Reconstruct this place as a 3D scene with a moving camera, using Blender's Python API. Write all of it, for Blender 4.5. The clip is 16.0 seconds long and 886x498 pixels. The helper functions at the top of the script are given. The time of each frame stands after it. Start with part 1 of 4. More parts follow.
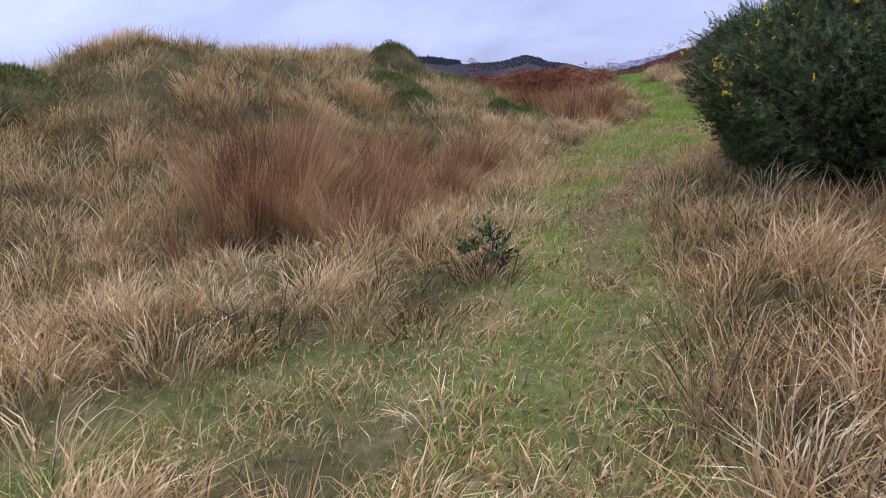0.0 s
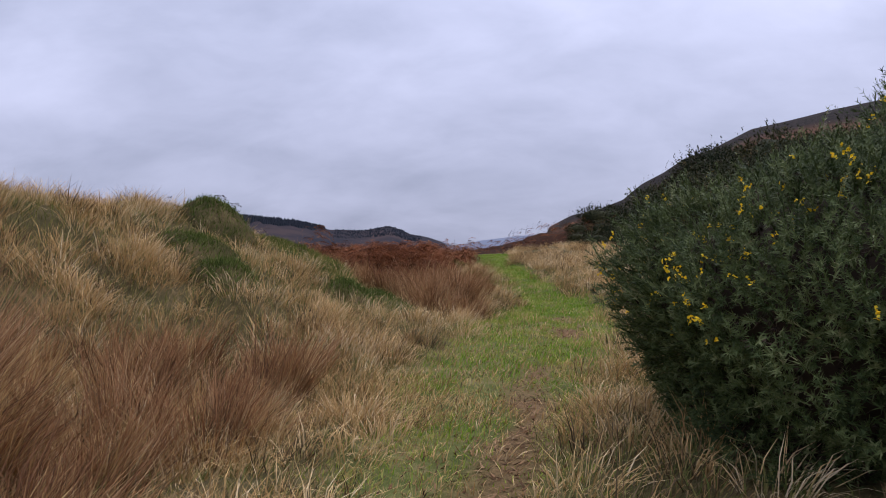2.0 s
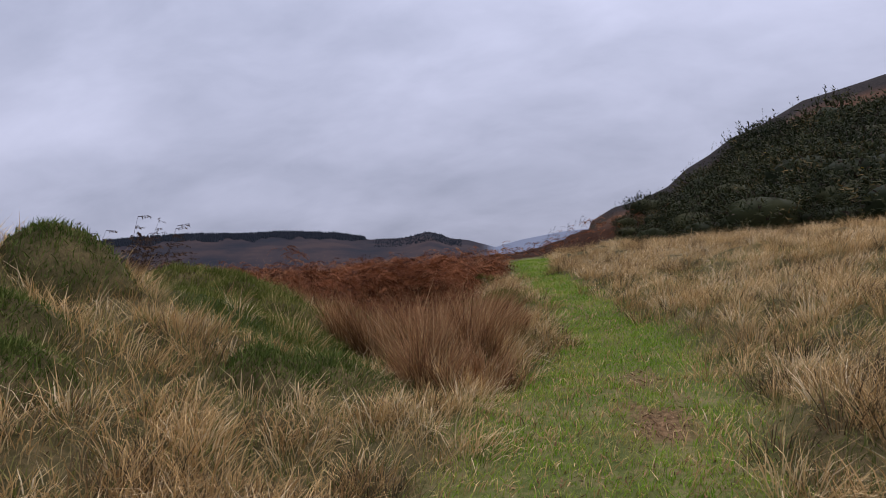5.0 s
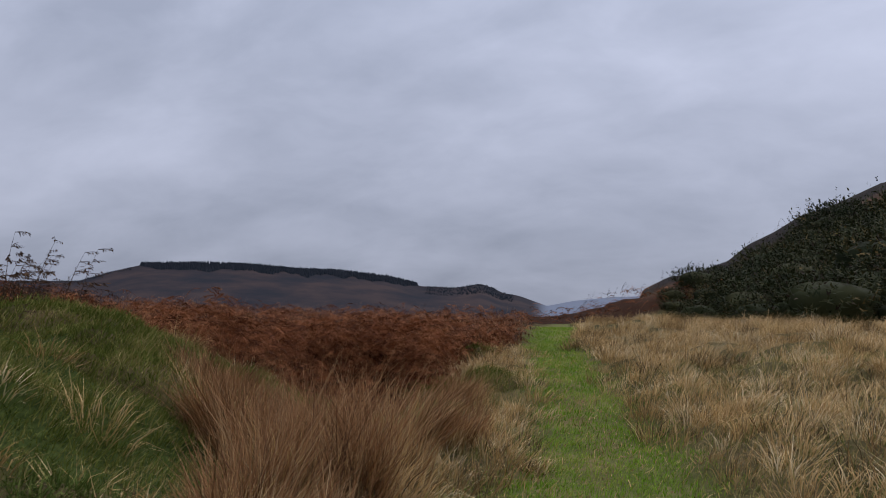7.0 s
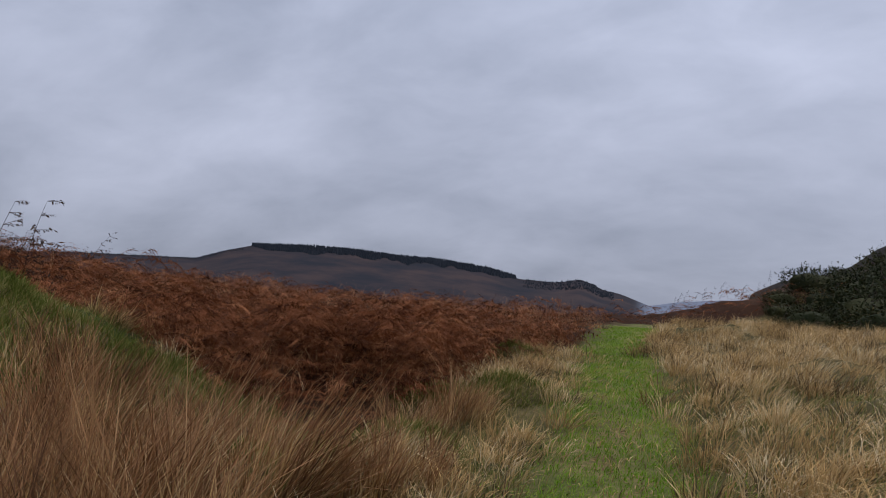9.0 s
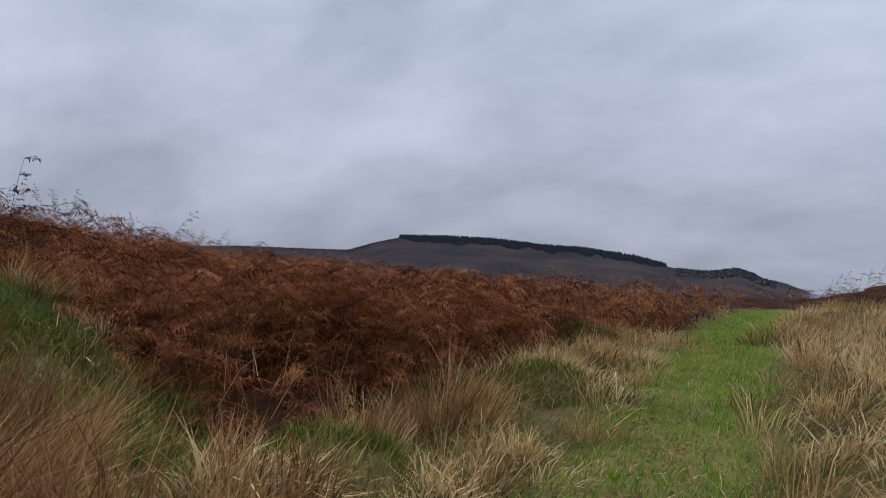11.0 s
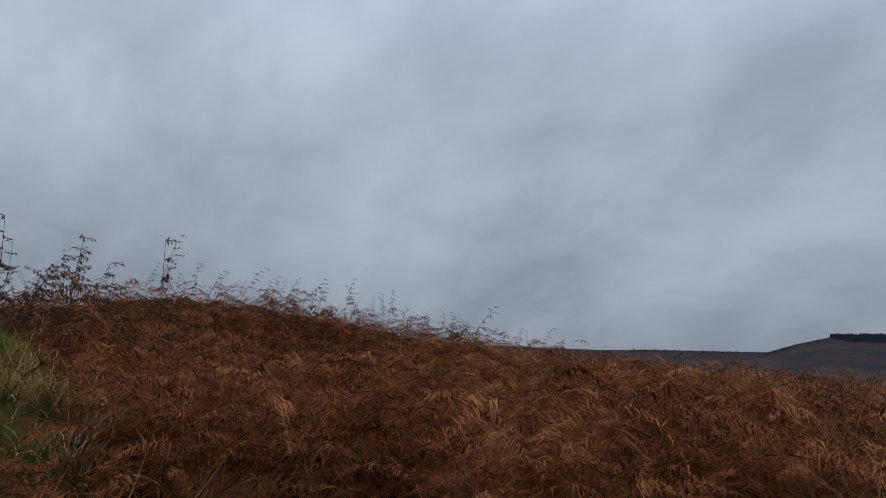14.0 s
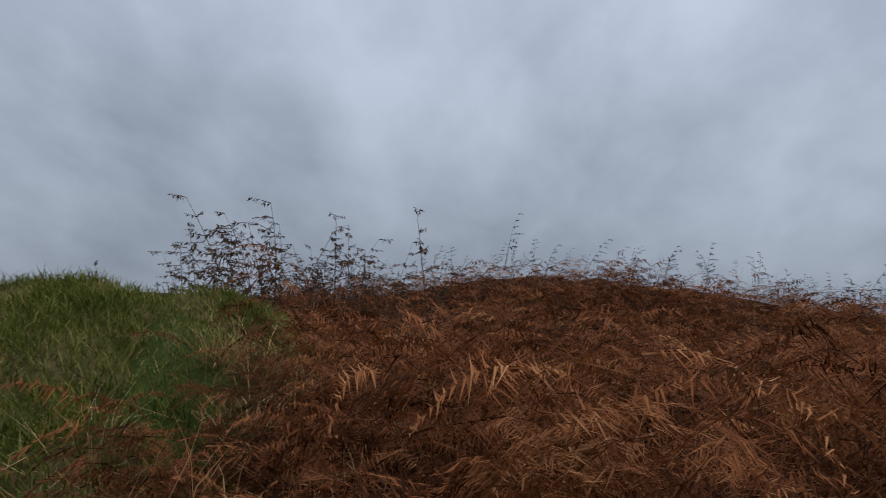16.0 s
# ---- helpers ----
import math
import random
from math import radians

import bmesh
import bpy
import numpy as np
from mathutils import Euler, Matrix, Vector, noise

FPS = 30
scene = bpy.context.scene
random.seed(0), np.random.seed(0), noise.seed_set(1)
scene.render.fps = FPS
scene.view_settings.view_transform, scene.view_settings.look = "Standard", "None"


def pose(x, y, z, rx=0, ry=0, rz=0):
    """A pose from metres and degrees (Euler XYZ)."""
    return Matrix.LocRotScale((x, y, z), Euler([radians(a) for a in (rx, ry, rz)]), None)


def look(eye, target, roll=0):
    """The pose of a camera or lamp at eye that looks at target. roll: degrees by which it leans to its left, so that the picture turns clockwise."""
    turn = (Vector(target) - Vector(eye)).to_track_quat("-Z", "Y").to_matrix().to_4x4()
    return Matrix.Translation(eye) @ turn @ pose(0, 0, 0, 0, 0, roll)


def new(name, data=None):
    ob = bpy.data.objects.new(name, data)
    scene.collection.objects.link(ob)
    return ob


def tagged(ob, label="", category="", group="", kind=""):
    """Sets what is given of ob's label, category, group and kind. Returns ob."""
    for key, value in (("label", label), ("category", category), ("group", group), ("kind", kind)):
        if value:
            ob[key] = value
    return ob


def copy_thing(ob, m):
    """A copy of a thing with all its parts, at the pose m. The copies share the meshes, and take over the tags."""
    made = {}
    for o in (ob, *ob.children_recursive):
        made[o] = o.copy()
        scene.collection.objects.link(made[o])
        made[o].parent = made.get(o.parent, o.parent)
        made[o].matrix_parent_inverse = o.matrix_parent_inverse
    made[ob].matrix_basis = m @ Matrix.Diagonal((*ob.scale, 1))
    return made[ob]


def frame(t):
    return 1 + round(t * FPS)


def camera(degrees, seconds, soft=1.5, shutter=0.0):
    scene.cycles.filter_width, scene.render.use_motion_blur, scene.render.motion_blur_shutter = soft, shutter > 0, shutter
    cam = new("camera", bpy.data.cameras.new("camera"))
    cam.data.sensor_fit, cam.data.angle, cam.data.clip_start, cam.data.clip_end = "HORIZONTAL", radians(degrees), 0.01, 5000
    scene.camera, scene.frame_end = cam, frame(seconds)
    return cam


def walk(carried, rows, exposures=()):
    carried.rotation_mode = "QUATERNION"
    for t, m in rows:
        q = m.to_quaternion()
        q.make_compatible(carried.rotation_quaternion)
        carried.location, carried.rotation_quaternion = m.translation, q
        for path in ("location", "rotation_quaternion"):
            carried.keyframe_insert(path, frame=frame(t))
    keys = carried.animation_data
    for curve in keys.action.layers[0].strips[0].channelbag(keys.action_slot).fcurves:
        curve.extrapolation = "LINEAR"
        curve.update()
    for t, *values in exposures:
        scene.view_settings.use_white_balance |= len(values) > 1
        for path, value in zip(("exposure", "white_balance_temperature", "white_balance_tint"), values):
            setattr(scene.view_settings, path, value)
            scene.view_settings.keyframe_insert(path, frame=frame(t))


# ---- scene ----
cam = camera(64.4, 16.0, 0.8, 0.1)
EXPOSURES = [(0, 0.66, 5600, 24), (0.6, 0.74, 5700, 24), (1.2, 0.62, 5850, 23), (2.2, 0.2, 6350, 19), (3, 0.1, 6450, 17), (4, 0.26, 6450, 22), (6.3, -0.12, 6500, 13), (9, -0.08, 6500, 12), (11.5, 0.05, 6500, 9), (12.5, 0.0, 6500, 7), (13.5, -0.25, 6550, 3), (15.3, -0.37, 6550, 3), (16, -0.25, 6500, 4)]
PATH = [
    (0, (0.019, 0.023, 1.908), (-0.449, 1.915, 1.461), -5.4),
    (0.5, (0.004, 0.594, 1.986), (-0.436, 2.492, 1.536), -5.2),
    (1, (-0.004, 1.215, 1.966), (-0.171, 3.18, 1.632), -2.0),
    (1.5, (-0.007, 2.033, 1.943), (0.098, 4.028, 1.863), -5.5),
    (2, (-0.124, 2.736, 2.001), (-0.181, 4.736, 1.998), -0.8),
    (2.5, (-0.128, 3.41, 2.03), (-0.176, 5.409, 2.036), -1.0),
    (3, (-0.152, 4.078, 2.116), (-0.199, 6.077, 2.088), -4.3),
    (3.5, (-0.105, 4.707, 2.154), (-0.034, 6.704, 2.083), -5.6),
    (4, (-0.038, 5.353, 2.167), (-0.027, 7.351, 2.087), -7.9),
    (6.5, (0.811, 8.686, 2.279), (0.355, 10.626, 2.439), 3.1),
    (7, (1.068, 9.308, 2.314), (0.751, 11.276, 2.476), 0.7),
    (7.5, (1.34, 9.937, 2.321), (1.043, 11.909, 2.481), -0.1),
    (8, (1.518, 10.542, 2.297), (1.151, 12.501, 2.461), 1.2),
    (8.5, (1.624, 11.205, 2.255), (1.164, 13.146, 2.398), 3.7),
    (9, (1.669, 11.791, 2.269), (1.076, 13.697, 2.396), 3.8),
    (11.5, (2.209, 14.651, 2.074), (1.214, 16.384, 2.122), 3.4),
    (12, (2.1, 15.303, 2.071), (1.029, 16.992, 2.075), 1.1),
    (12.5, (2.045, 15.94, 2.161), (0.559, 17.276, 2.252), 0.7),
    (13, (1.912, 16.507, 2.175), (0.329, 17.719, 2.336), 1.6),
    (13.5, (1.898, 17.085, 2.189), (0.169, 18.053, 2.459), 3.7),
    (14, (1.621, 17.537, 2.167), (-0.119, 18.478, 2.462), 3.4),
    (14.5, (1.51, 17.999, 2.143), (-0.333, 18.715, 2.439), 3.0),
    (15, (1.327, 18.439, 2.168), (-0.588, 18.928, 2.475), 1.4),
    (15.5, (1.169, 18.777, 2.161), (-0.786, 19.108, 2.422), 1.8),
    (16, (1.057, 19.034, 2.128), (-0.93, 18.902, 2.313), 1.8),
]
walk(cam, [(t, look(eye, target, roll)) for t, eye, target, roll in PATH], EXPOSURES)

# ---- light: an overcast late-autumn sky ----
world = bpy.data.worlds.new("overcast")
scene.world = world
world.use_nodes = True
wn, wl = world.node_tree.nodes, world.node_tree.links
wn.clear()
SUN_EL, SUN_ROT = 62.0, 35.0
w_out = wn.new("ShaderNodeOutputWorld")
w_bg = wn.new("ShaderNodeBackground")
w_bg.inputs["Strength"].default_value = 0.10
sky = wn.new("ShaderNodeTexSky")
sky.sky_type, sky.sun_disc = "NISHITA", False
sky.sun_elevation, sky.sun_rotation = radians(SUN_EL), radians(SUN_ROT)
w_tc = wn.new("ShaderNodeTexCoord")
# the cloud sheet is flat, so its pattern is stretched towards the horizon: divide by height
w_sep = wn.new("ShaderNodeSeparateXYZ")
w_add = wn.new("ShaderNodeMath"); w_add.operation = "ADD"; w_add.inputs[1].default_value = 0.55
w_div = wn.new("ShaderNodeVectorMath"); w_div.operation = "DIVIDE"
w_cmb = wn.new("ShaderNodeCombineXYZ")
w_map = wn.new("ShaderNodeMapping"); w_map.inputs["Rotation"].default_value = (0, 0, radians(35)); w_map.inputs["Scale"].default_value = (0.8, 1.25, 1.0)
w_n1 = wn.new("ShaderNodeTexNoise"); w_n1.inputs["Scale"].default_value = 2.1; w_n1.inputs["Detail"].default_value = 6; w_n1.inputs["Roughness"].default_value = 0.48; w_n1.inputs["Distortion"].default_value = 0.1
w_rmp = wn.new("ShaderNodeValToRGB")
w_rmp.color_ramp.elements[0].position, w_rmp.color_ramp.elements[0].color = 0.35, (3.2, 3.62, 4.65, 1)
w_rmp.color_ramp.elements[1].position, w_rmp.color_ramp.elements[1].color = 0.65, (5.4, 5.9, 7.35, 1)
w_mix = wn.new("ShaderNodeMix"); w_mix.data_type = "RGBA"; w_mix.inputs["Factor"].default_value = 0.97
wl.new(w_tc.outputs["Generated"], w_sep.inputs[0])
wl.new(w_sep.outputs["Z"], w_add.inputs[0])
for k in "XYZ":
    wl.new(w_add.outputs[0], w_cmb.inputs[k])
wl.new(w_tc.outputs["Generated"], w_div.inputs[0])
wl.new(w_cmb.outputs[0], w_div.inputs[1])
wl.new(w_div.outputs[0], w_map.inputs["Vector"])
wl.new(w_map.outputs[0], w_n1.inputs["Vector"])
w_n2 = wn.new("ShaderNodeTexNoise"); w_n2.inputs["Scale"].default_value = 5.2; w_n2.inputs["Detail"].default_value = 5; w_n2.inputs["Roughness"].default_value = 0.55; w_n2.inputs["Distortion"].default_value = 0.35
wl.new(w_map.outputs[0], w_n2.inputs["Vector"])
w_two = wn.new("ShaderNodeMix"); w_two.data_type = "FLOAT"; w_two.inputs[0].default_value = 0.3
wl.new(w_n1.outputs["Fac"], w_two.inputs[2])
wl.new(w_n2.outputs["Fac"], w_two.inputs[3])
wl.new(w_two.outputs[0], w_rmp.inputs[0])
wl.new(sky.outputs[0], w_mix.inputs["A"])
wl.new(w_rmp.outputs[0], w_mix.inputs["B"])
# an overcast sky is about twice as bright overhead as at the horizon
w_grad = wn.new("ShaderNodeMath"); w_grad.operation = "MULTIPLY_ADD"; w_grad.inputs[1].default_value = 1.25; w_grad.inputs[2].default_value = 0.76
w_clamp = wn.new("ShaderNodeMath"); w_clamp.operation = "MAXIMUM"; w_clamp.inputs[1].default_value = 0.0
wl.new(w_sep.outputs["Z"], w_clamp.inputs[0])
wl.new(w_clamp.outputs[0], w_grad.inputs[0])
w_mul = wn.new("ShaderNodeVectorMath"); w_mul.operation = "SCALE"
wl.new(w_mix.outputs["Result"], w_mul.inputs[0])
wl.new(w_grad.outputs[0], w_mul.inputs["Scale"])
wl.new(w_mul.outputs[0], w_bg.inputs["Color"])
wl.new(w_bg.outputs[0], w_out.inputs["Surface"])

sun = new("sun", bpy.data.lights.new("sun", "SUN"))
sun.data.energy, sun.data.angle, sun.data.color = 1.75, radians(60), (1.0, 0.97, 0.93)
_a, _e = radians(SUN_ROT), radians(SUN_EL)
sun.matrix_world = look((20 * math.sin(_a), 20 * math.cos(_a), 20 * math.tan(_e)), (0, 0, 0))


# ---- materials ----
def mat_base(name, rough=0.85):
    m = bpy.data.materials.new(name)
    m.use_nodes = True
    nt = m.node_tree
    b = nt.nodes["Principled BSDF"]
    b.inputs["Roughness"].default_value = rough
    b.inputs["Specular IOR Level"].default_value = 0.06
    return m, nt, b


def ramp(nt, fac, stops):
    r = nt.nodes.new("ShaderNodeValToRGB")
    el = r.color_ramp.elements
    while len(el) < len(stops):
        el.new(0.5)
    for e, (p, c) in zip(el, stops):
        e.position, e.color = p, (*c, 1)
    nt.links.new(fac, r.inputs[0])
    return r.outputs[0]


def noise_tex(nt, scale, detail=4, rough=0.55):
    tc = nt.nodes.new("ShaderNodeTexCoord")
    n = nt.nodes.new("ShaderNodeTexNoise")
    n.inputs["Scale"].default_value, n.inputs["Detail"].default_value, n.inputs["Roughness"].default_value = scale, detail, rough
    nt.links.new(tc.outputs["Object"], n.inputs["Vector"])
    return n.outputs["Fac"]


def math2(nt, op, a, b):
    n = nt.nodes.new("ShaderNodeMath")
    n.operation = op
    for k, v in enumerate((a, b)):
        if isinstance(v, (int, float)):
            n.inputs[k].default_value = v
        else:
            nt.links.new(v, n.inputs[k])
    return n.outputs[0]


def mix_rgb(nt, fac, a, b, mode="MIX"):
    n = nt.nodes.new("ShaderNodeMix")
    n.data_type, n.blend_type = "RGBA", mode
    for key, v in (("Factor", fac), ("A", a), ("B", b)):
        if isinstance(v, (int, float)):
            n.inputs[key].default_value = v
        elif isinstance(v, tuple):
            n.inputs[key].default_value = (*v, 1)
        else:
            nt.links.new(v, n.inputs[key])
    return n.outputs["Result"]


def leaf_mat(name, stops, patch=0.6, patch_mix=0.5, see=0.25, rough=0.8, foot=None, tuft=0.0, each=0.0):
    """Blades and leaves: each island its own tone, drifting in patches; some light shines through."""
    m, nt, b = mat_base(name, rough)
    geo = nt.nodes.new("ShaderNodeNewGeometry")
    n = noise_tex(nt, patch, 3)
    n = math2(nt, "ADD", math2(nt, "MULTIPLY", math2(nt, "SUBTRACT", n, 0.5), 2.2), 0.5)
    f = math2(nt, "ADD", math2(nt, "MULTIPLY", geo.outputs["Random Per Island"], 1 - patch_mix), math2(nt, "MULTIPLY", n, patch_mix))
    if each:
        oi = nt.nodes.new("ShaderNodeObjectInfo")
        f = math2(nt, "ADD", f, math2(nt, "MULTIPLY", math2(nt, "SUBTRACT", oi.outputs["Random"], 0.5), each))
    if tuft:
        tn = nt.nodes.new("ShaderNodeAttribute")
        tn.attribute_name = "tone"
        f = math2(nt, "ADD", math2(nt, "MULTIPLY", f, 1 - tuft), math2(nt, "MULTIPLY", tn.outputs["Fac"], tuft))
    col = ramp(nt, f, stops)
    # a darker colour mixed in towards the foot of each blade
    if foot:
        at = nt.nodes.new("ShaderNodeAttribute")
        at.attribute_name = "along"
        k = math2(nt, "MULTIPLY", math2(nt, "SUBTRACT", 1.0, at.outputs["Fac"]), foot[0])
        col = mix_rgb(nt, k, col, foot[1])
    nt.links.new(col, b.inputs["Base Color"])
    tr = nt.nodes.new("ShaderNodeBsdfTranslucent")
    nt.links.new(col, tr.inputs["Color"])
    mx = nt.nodes.new("ShaderNodeMixShader")
    mx.inputs[0].default_value = see
    out = nt.nodes["Material Output"]
    nt.links.new(b.outputs[0], mx.inputs[1])
    nt.links.new(tr.outputs[0], mx.inputs[2])
    nt.links.new(mx.outputs[0], out.inputs["Surface"])
    return m


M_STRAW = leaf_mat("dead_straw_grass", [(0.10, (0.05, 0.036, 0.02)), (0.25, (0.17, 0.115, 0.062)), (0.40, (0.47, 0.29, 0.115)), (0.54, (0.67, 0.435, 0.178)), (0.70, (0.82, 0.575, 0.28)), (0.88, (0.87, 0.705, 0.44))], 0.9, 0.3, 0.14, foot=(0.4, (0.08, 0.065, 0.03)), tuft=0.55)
M_LAWN = leaf_mat("short_green_grass", [(0.1, (0.10, 0.195, 0.014)), (0.35, (0.195, 0.335, 0.028)), (0.55, (0.32, 0.36, 0.065)), (0.75, (0.47, 0.39, 0.14)), (0.95, (0.66, 0.52, 0.27))], 0.8, 0.35, 0.22, tuft=0.5)
M_BANKGREEN = leaf_mat("rough_green_grass", [(0.0, (0.05, 0.062, 0.022)), (0.32, (0.125, 0.145, 0.036)), (0.55, (0.25, 0.225, 0.075)), (0.72, (0.42, 0.31, 0.14)), (1.0, (0.66, 0.49, 0.27))], 1.1, 0.5, 0.15)
M_HUMMOCK = leaf_mat("hummock_grass", [(0.05, (0.032, 0.052, 0.010)), (0.35, (0.088, 0.115, 0.019)), (0.54, (0.158, 0.172, 0.038)), (0.72, (0.26, 0.235, 0.075)), (0.90, (0.46, 0.36, 0.165))], 2.4, 0.5, 0.2)
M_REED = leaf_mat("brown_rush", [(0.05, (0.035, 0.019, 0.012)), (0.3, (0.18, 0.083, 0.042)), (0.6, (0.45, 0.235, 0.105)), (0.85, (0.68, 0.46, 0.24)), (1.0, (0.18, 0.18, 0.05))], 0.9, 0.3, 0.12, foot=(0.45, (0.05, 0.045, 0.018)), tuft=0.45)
M_BRACKEN = leaf_mat("dead_bracken", [(0.12, (0.022, 0.008, 0.004)), (0.34, (0.094, 0.033, 0.014)), (0.56, (0.205, 0.070, 0.028)), (0.76, (0.305, 0.118, 0.047)), (0.97, (0.47, 0.235, 0.11))], 2.3, 0.4, 0.2, tuft=0.55)
M_STEM = leaf_mat("dry_bracken_stem", [(0.0, (0.16, 0.06, 0.025)), (0.5, (0.34, 0.15, 0.065)), (0.8, (0.50, 0.29, 0.14)), (1.0, (0.64, 0.46, 0.26))], 0.7, 0.25, 0.05)
M_GORSE = leaf_mat("gorse_spines", [(0.0, (0.018, 0.027, 0.011)), (0.35, (0.052, 0.075, 0.026)), (0.62, (0.115, 0.147, 0.051)), (0.85, (0.205, 0.23, 0.10)), (1.0, (0.29, 0.215, 0.115))], 3.0, 0.5, 0.15, 0.5, tuft=0.45)
M_GORSEFAR = leaf_mat("gorse_spines_old", [(0.0, (0.011, 0.015, 0.007)), (0.5, (0.028, 0.035, 0.014)), (0.85, (0.06, 0.058, 0.023)), (1.0, (0.15, 0.10, 0.035))], 0.35, 0.4, 0.1, 0.7, each=0.5)
# twig brown darkened to carry the shade inside the bush; also on its core
M_GORSEDRY_SHADE = leaf_mat("dry_gorse_twig_shade", [(0.0, (0.016, 0.012, 0.009)), (0.6, (0.048, 0.034, 0.024)), (1.0, (0.14, 0.10, 0.07))], 1.0, 0.3, 0.05)
M_LITTER = leaf_mat("brown_leaf_litter", [(0.1, (0.06, 0.032, 0.016)), (0.4, (0.16, 0.085, 0.04)), (0.7, (0.29, 0.17, 0.085)), (0.95, (0.46, 0.32, 0.17))], 1.2, 0.3, 0.05)
M_FLOWER = leaf_mat("gorse_flower", [(0.0, (0.78, 0.46, 0.01)), (0.6, (0.88, 0.62, 0.02)), (1.0, (0.90, 0.74, 0.10))], 2.0, 0.3, 0.3, 0.6)
M_STALK = leaf_mat("dark_dead_stalk", [(0.0, (0.03, 0.02, 0.015)), (0.6, (0.075, 0.045, 0.03)), (1.0, (0.16, 0.09, 0.05))], 1.0, 0.3, 0.1)
M_MOSS = leaf_mat("green_moss", [(0.0, (0.03, 0.05, 0.012)), (0.4, (0.075, 0.11, 0.022)), (0.7, (0.15, 0.18, 0.045)), (1.0, (0.36, 0.31, 0.13))], 2.5, 0.45, 0.15)
# conifers greyed and blued: distance haze put into their colour
M_FIR = leaf_mat("hazed_conifer", [(0.0, (0.022, 0.027, 0.035)), (1.0, (0.042, 0.048, 0.058))], 0.01, 0.3, 0.0)

# wood of the gorse stems
M_WOOD, _nt, _b = mat_base("gorse_wood", 0.9)
_nt.links.new(ramp(_nt, noise_tex(_nt, 30, 5), [(0.3, (0.05, 0.035, 0.025)), (0.7, (0.17, 0.12, 0.085))]), _b.inputs["Base Color"])


# ---- lie of the land ----
def vnoise(x, y, seed):
    xi, yi = np.floor(x).astype(np.int64), np.floor(y).astype(np.int64)
    u, v = x - xi, y - yi
    u, v = u * u * (3 - 2 * u), v * v * (3 - 2 * v)

    def hsh(a, b):
        n = (a * 374761393 + b * 668265263 + seed * 1442695041) & 0xFFFFFFFF
        n = ((n ^ (n >> 13)) * 1274126177) & 0xFFFFFFFF
        return ((n ^ (n >> 16)) & 0xFFFF) / 65535.0
    a, b, c, d = hsh(xi, yi), hsh(xi + 1, yi), hsh(xi, yi + 1), hsh(xi + 1, yi + 1)
    return (a * (1 - u) + b * u) * (1 - v) + (c * (1 - u) + d * u) * v


def fbm(x, y, seed, octaves=3):
    s, a, t = 0.0, 1.0, 0.0
    for k in range(octaves):
        s, t = s + a * vnoise(x * 2 ** k, y * 2 ** k, seed + 7 * k), t + a
        a *= 0.5
    return s / t - 0.5


def smooth(e0, e1, v):
    t = np.clip((v - e0) / (e1 - e0), 0, 1)
    return t * t * (3 - 2 * t)


def patchy(x, y, s, seed, lo=-0.1, hi=0.12):
    return smooth(lo, hi, fbm(x * s, y * s, seed))


CENTRE_Y = [-12, 0, 4, 6, 8, 10, 12.5, 14.5, 17, 20, 25, 30, 36, 60]
CENTRE_X = [0.3, -0.05, -0.2, -0.3, 0.02, 0.5, 1.05, 1.45, 1.45, 1.25, 1.0, 1.0, 1.3, 3.0]
LEVEL_Y = [-30, -10, 0, 5, 10.5, 14, 17.5, 20, 25, 30, 36, 45, 60, 110, 300, 900]
LEVEL_Z = [-1.2, 0.25, 0.55, 0.70, 0.88, 0.90, 1.03, 1.22, 1.45, 1.68, 1.68, 1.35, 0.0, -6, -45, -70]
# distant skyline: bearing and height in degrees, seen from the path
FAR_AZ = [-180, -60, -48.4, -45, -40, -36.5, -34.5, -32.3, -28.4, -24.8, -21.1, -17.4, -13.7, -11.6, -10.9, -8.2, -7.3, -6.1, -5.3, -4.2, -2.9, -0.7, 1.4, 4.6, 8, 180]
FAR_EL = [1.0, 0.9, 1.05, 1.25, 1.4, 1.5, 2.2, 2.82, 3.02, 3.02, 2.78, 2.68, 2.28, 1.82, 1.6, 1.5, 1.62, 1.86, 1.62, 1.12, 0.9, 0.12, 0.55, 0.9, 1.0, 1.0]
# the gorse hill beside the path
HILL_AZ = [-180, 3, 5.2, 6.95, 8.6, 10.5, 12.8, 14.3, 16, 17.7, 19.8, 22.7, 25.5, 28.3, 31.3, 34.1, 45, 60, 110, 150, 180]
HILL_EL = [0, 0, 0.5, 1.7, 2.55, 2.85, 3.75, 5.0, 5.85, 6.95, 7.6, 8.95, 9.4, 9.9, 10.25, 10.8, 13, 15, 14, 6, 0]



def path_x(y):
    return np.interp(y, CENTRE_Y, CENTRE_X)


def half_width(y):
    return np.interp(y, [0, 6, 10, 13, 17, 20, 30, 36], [0.55, 0.55, 0.85, 0.85, 0.55, 0.52, 0.45, 0.4])


def path_mask(x, y):
    d = np.abs(x - path_x(y)) - half_width(y) + 0.5 * fbm(x * 1.3, y * 1.3, 5)
    side = np.abs((x + 1.0) * 0.72 - (y - 3.1) * 0.69) - 0.32 + 0.3 * fbm(x * 2, y * 2, 9)
    m = 1 - smooth(-0.22, 0.36, d)
    m2 = (1 - smooth(-0.1, 0.25, side)) * smooth(-4.5, -3, x) * (1 - smooth(-0.5, 0.2, x)) * smooth(-1, 0, y)
    return np.maximum(m * (1 - smooth(36, 40, y)), 0.8 * m2)


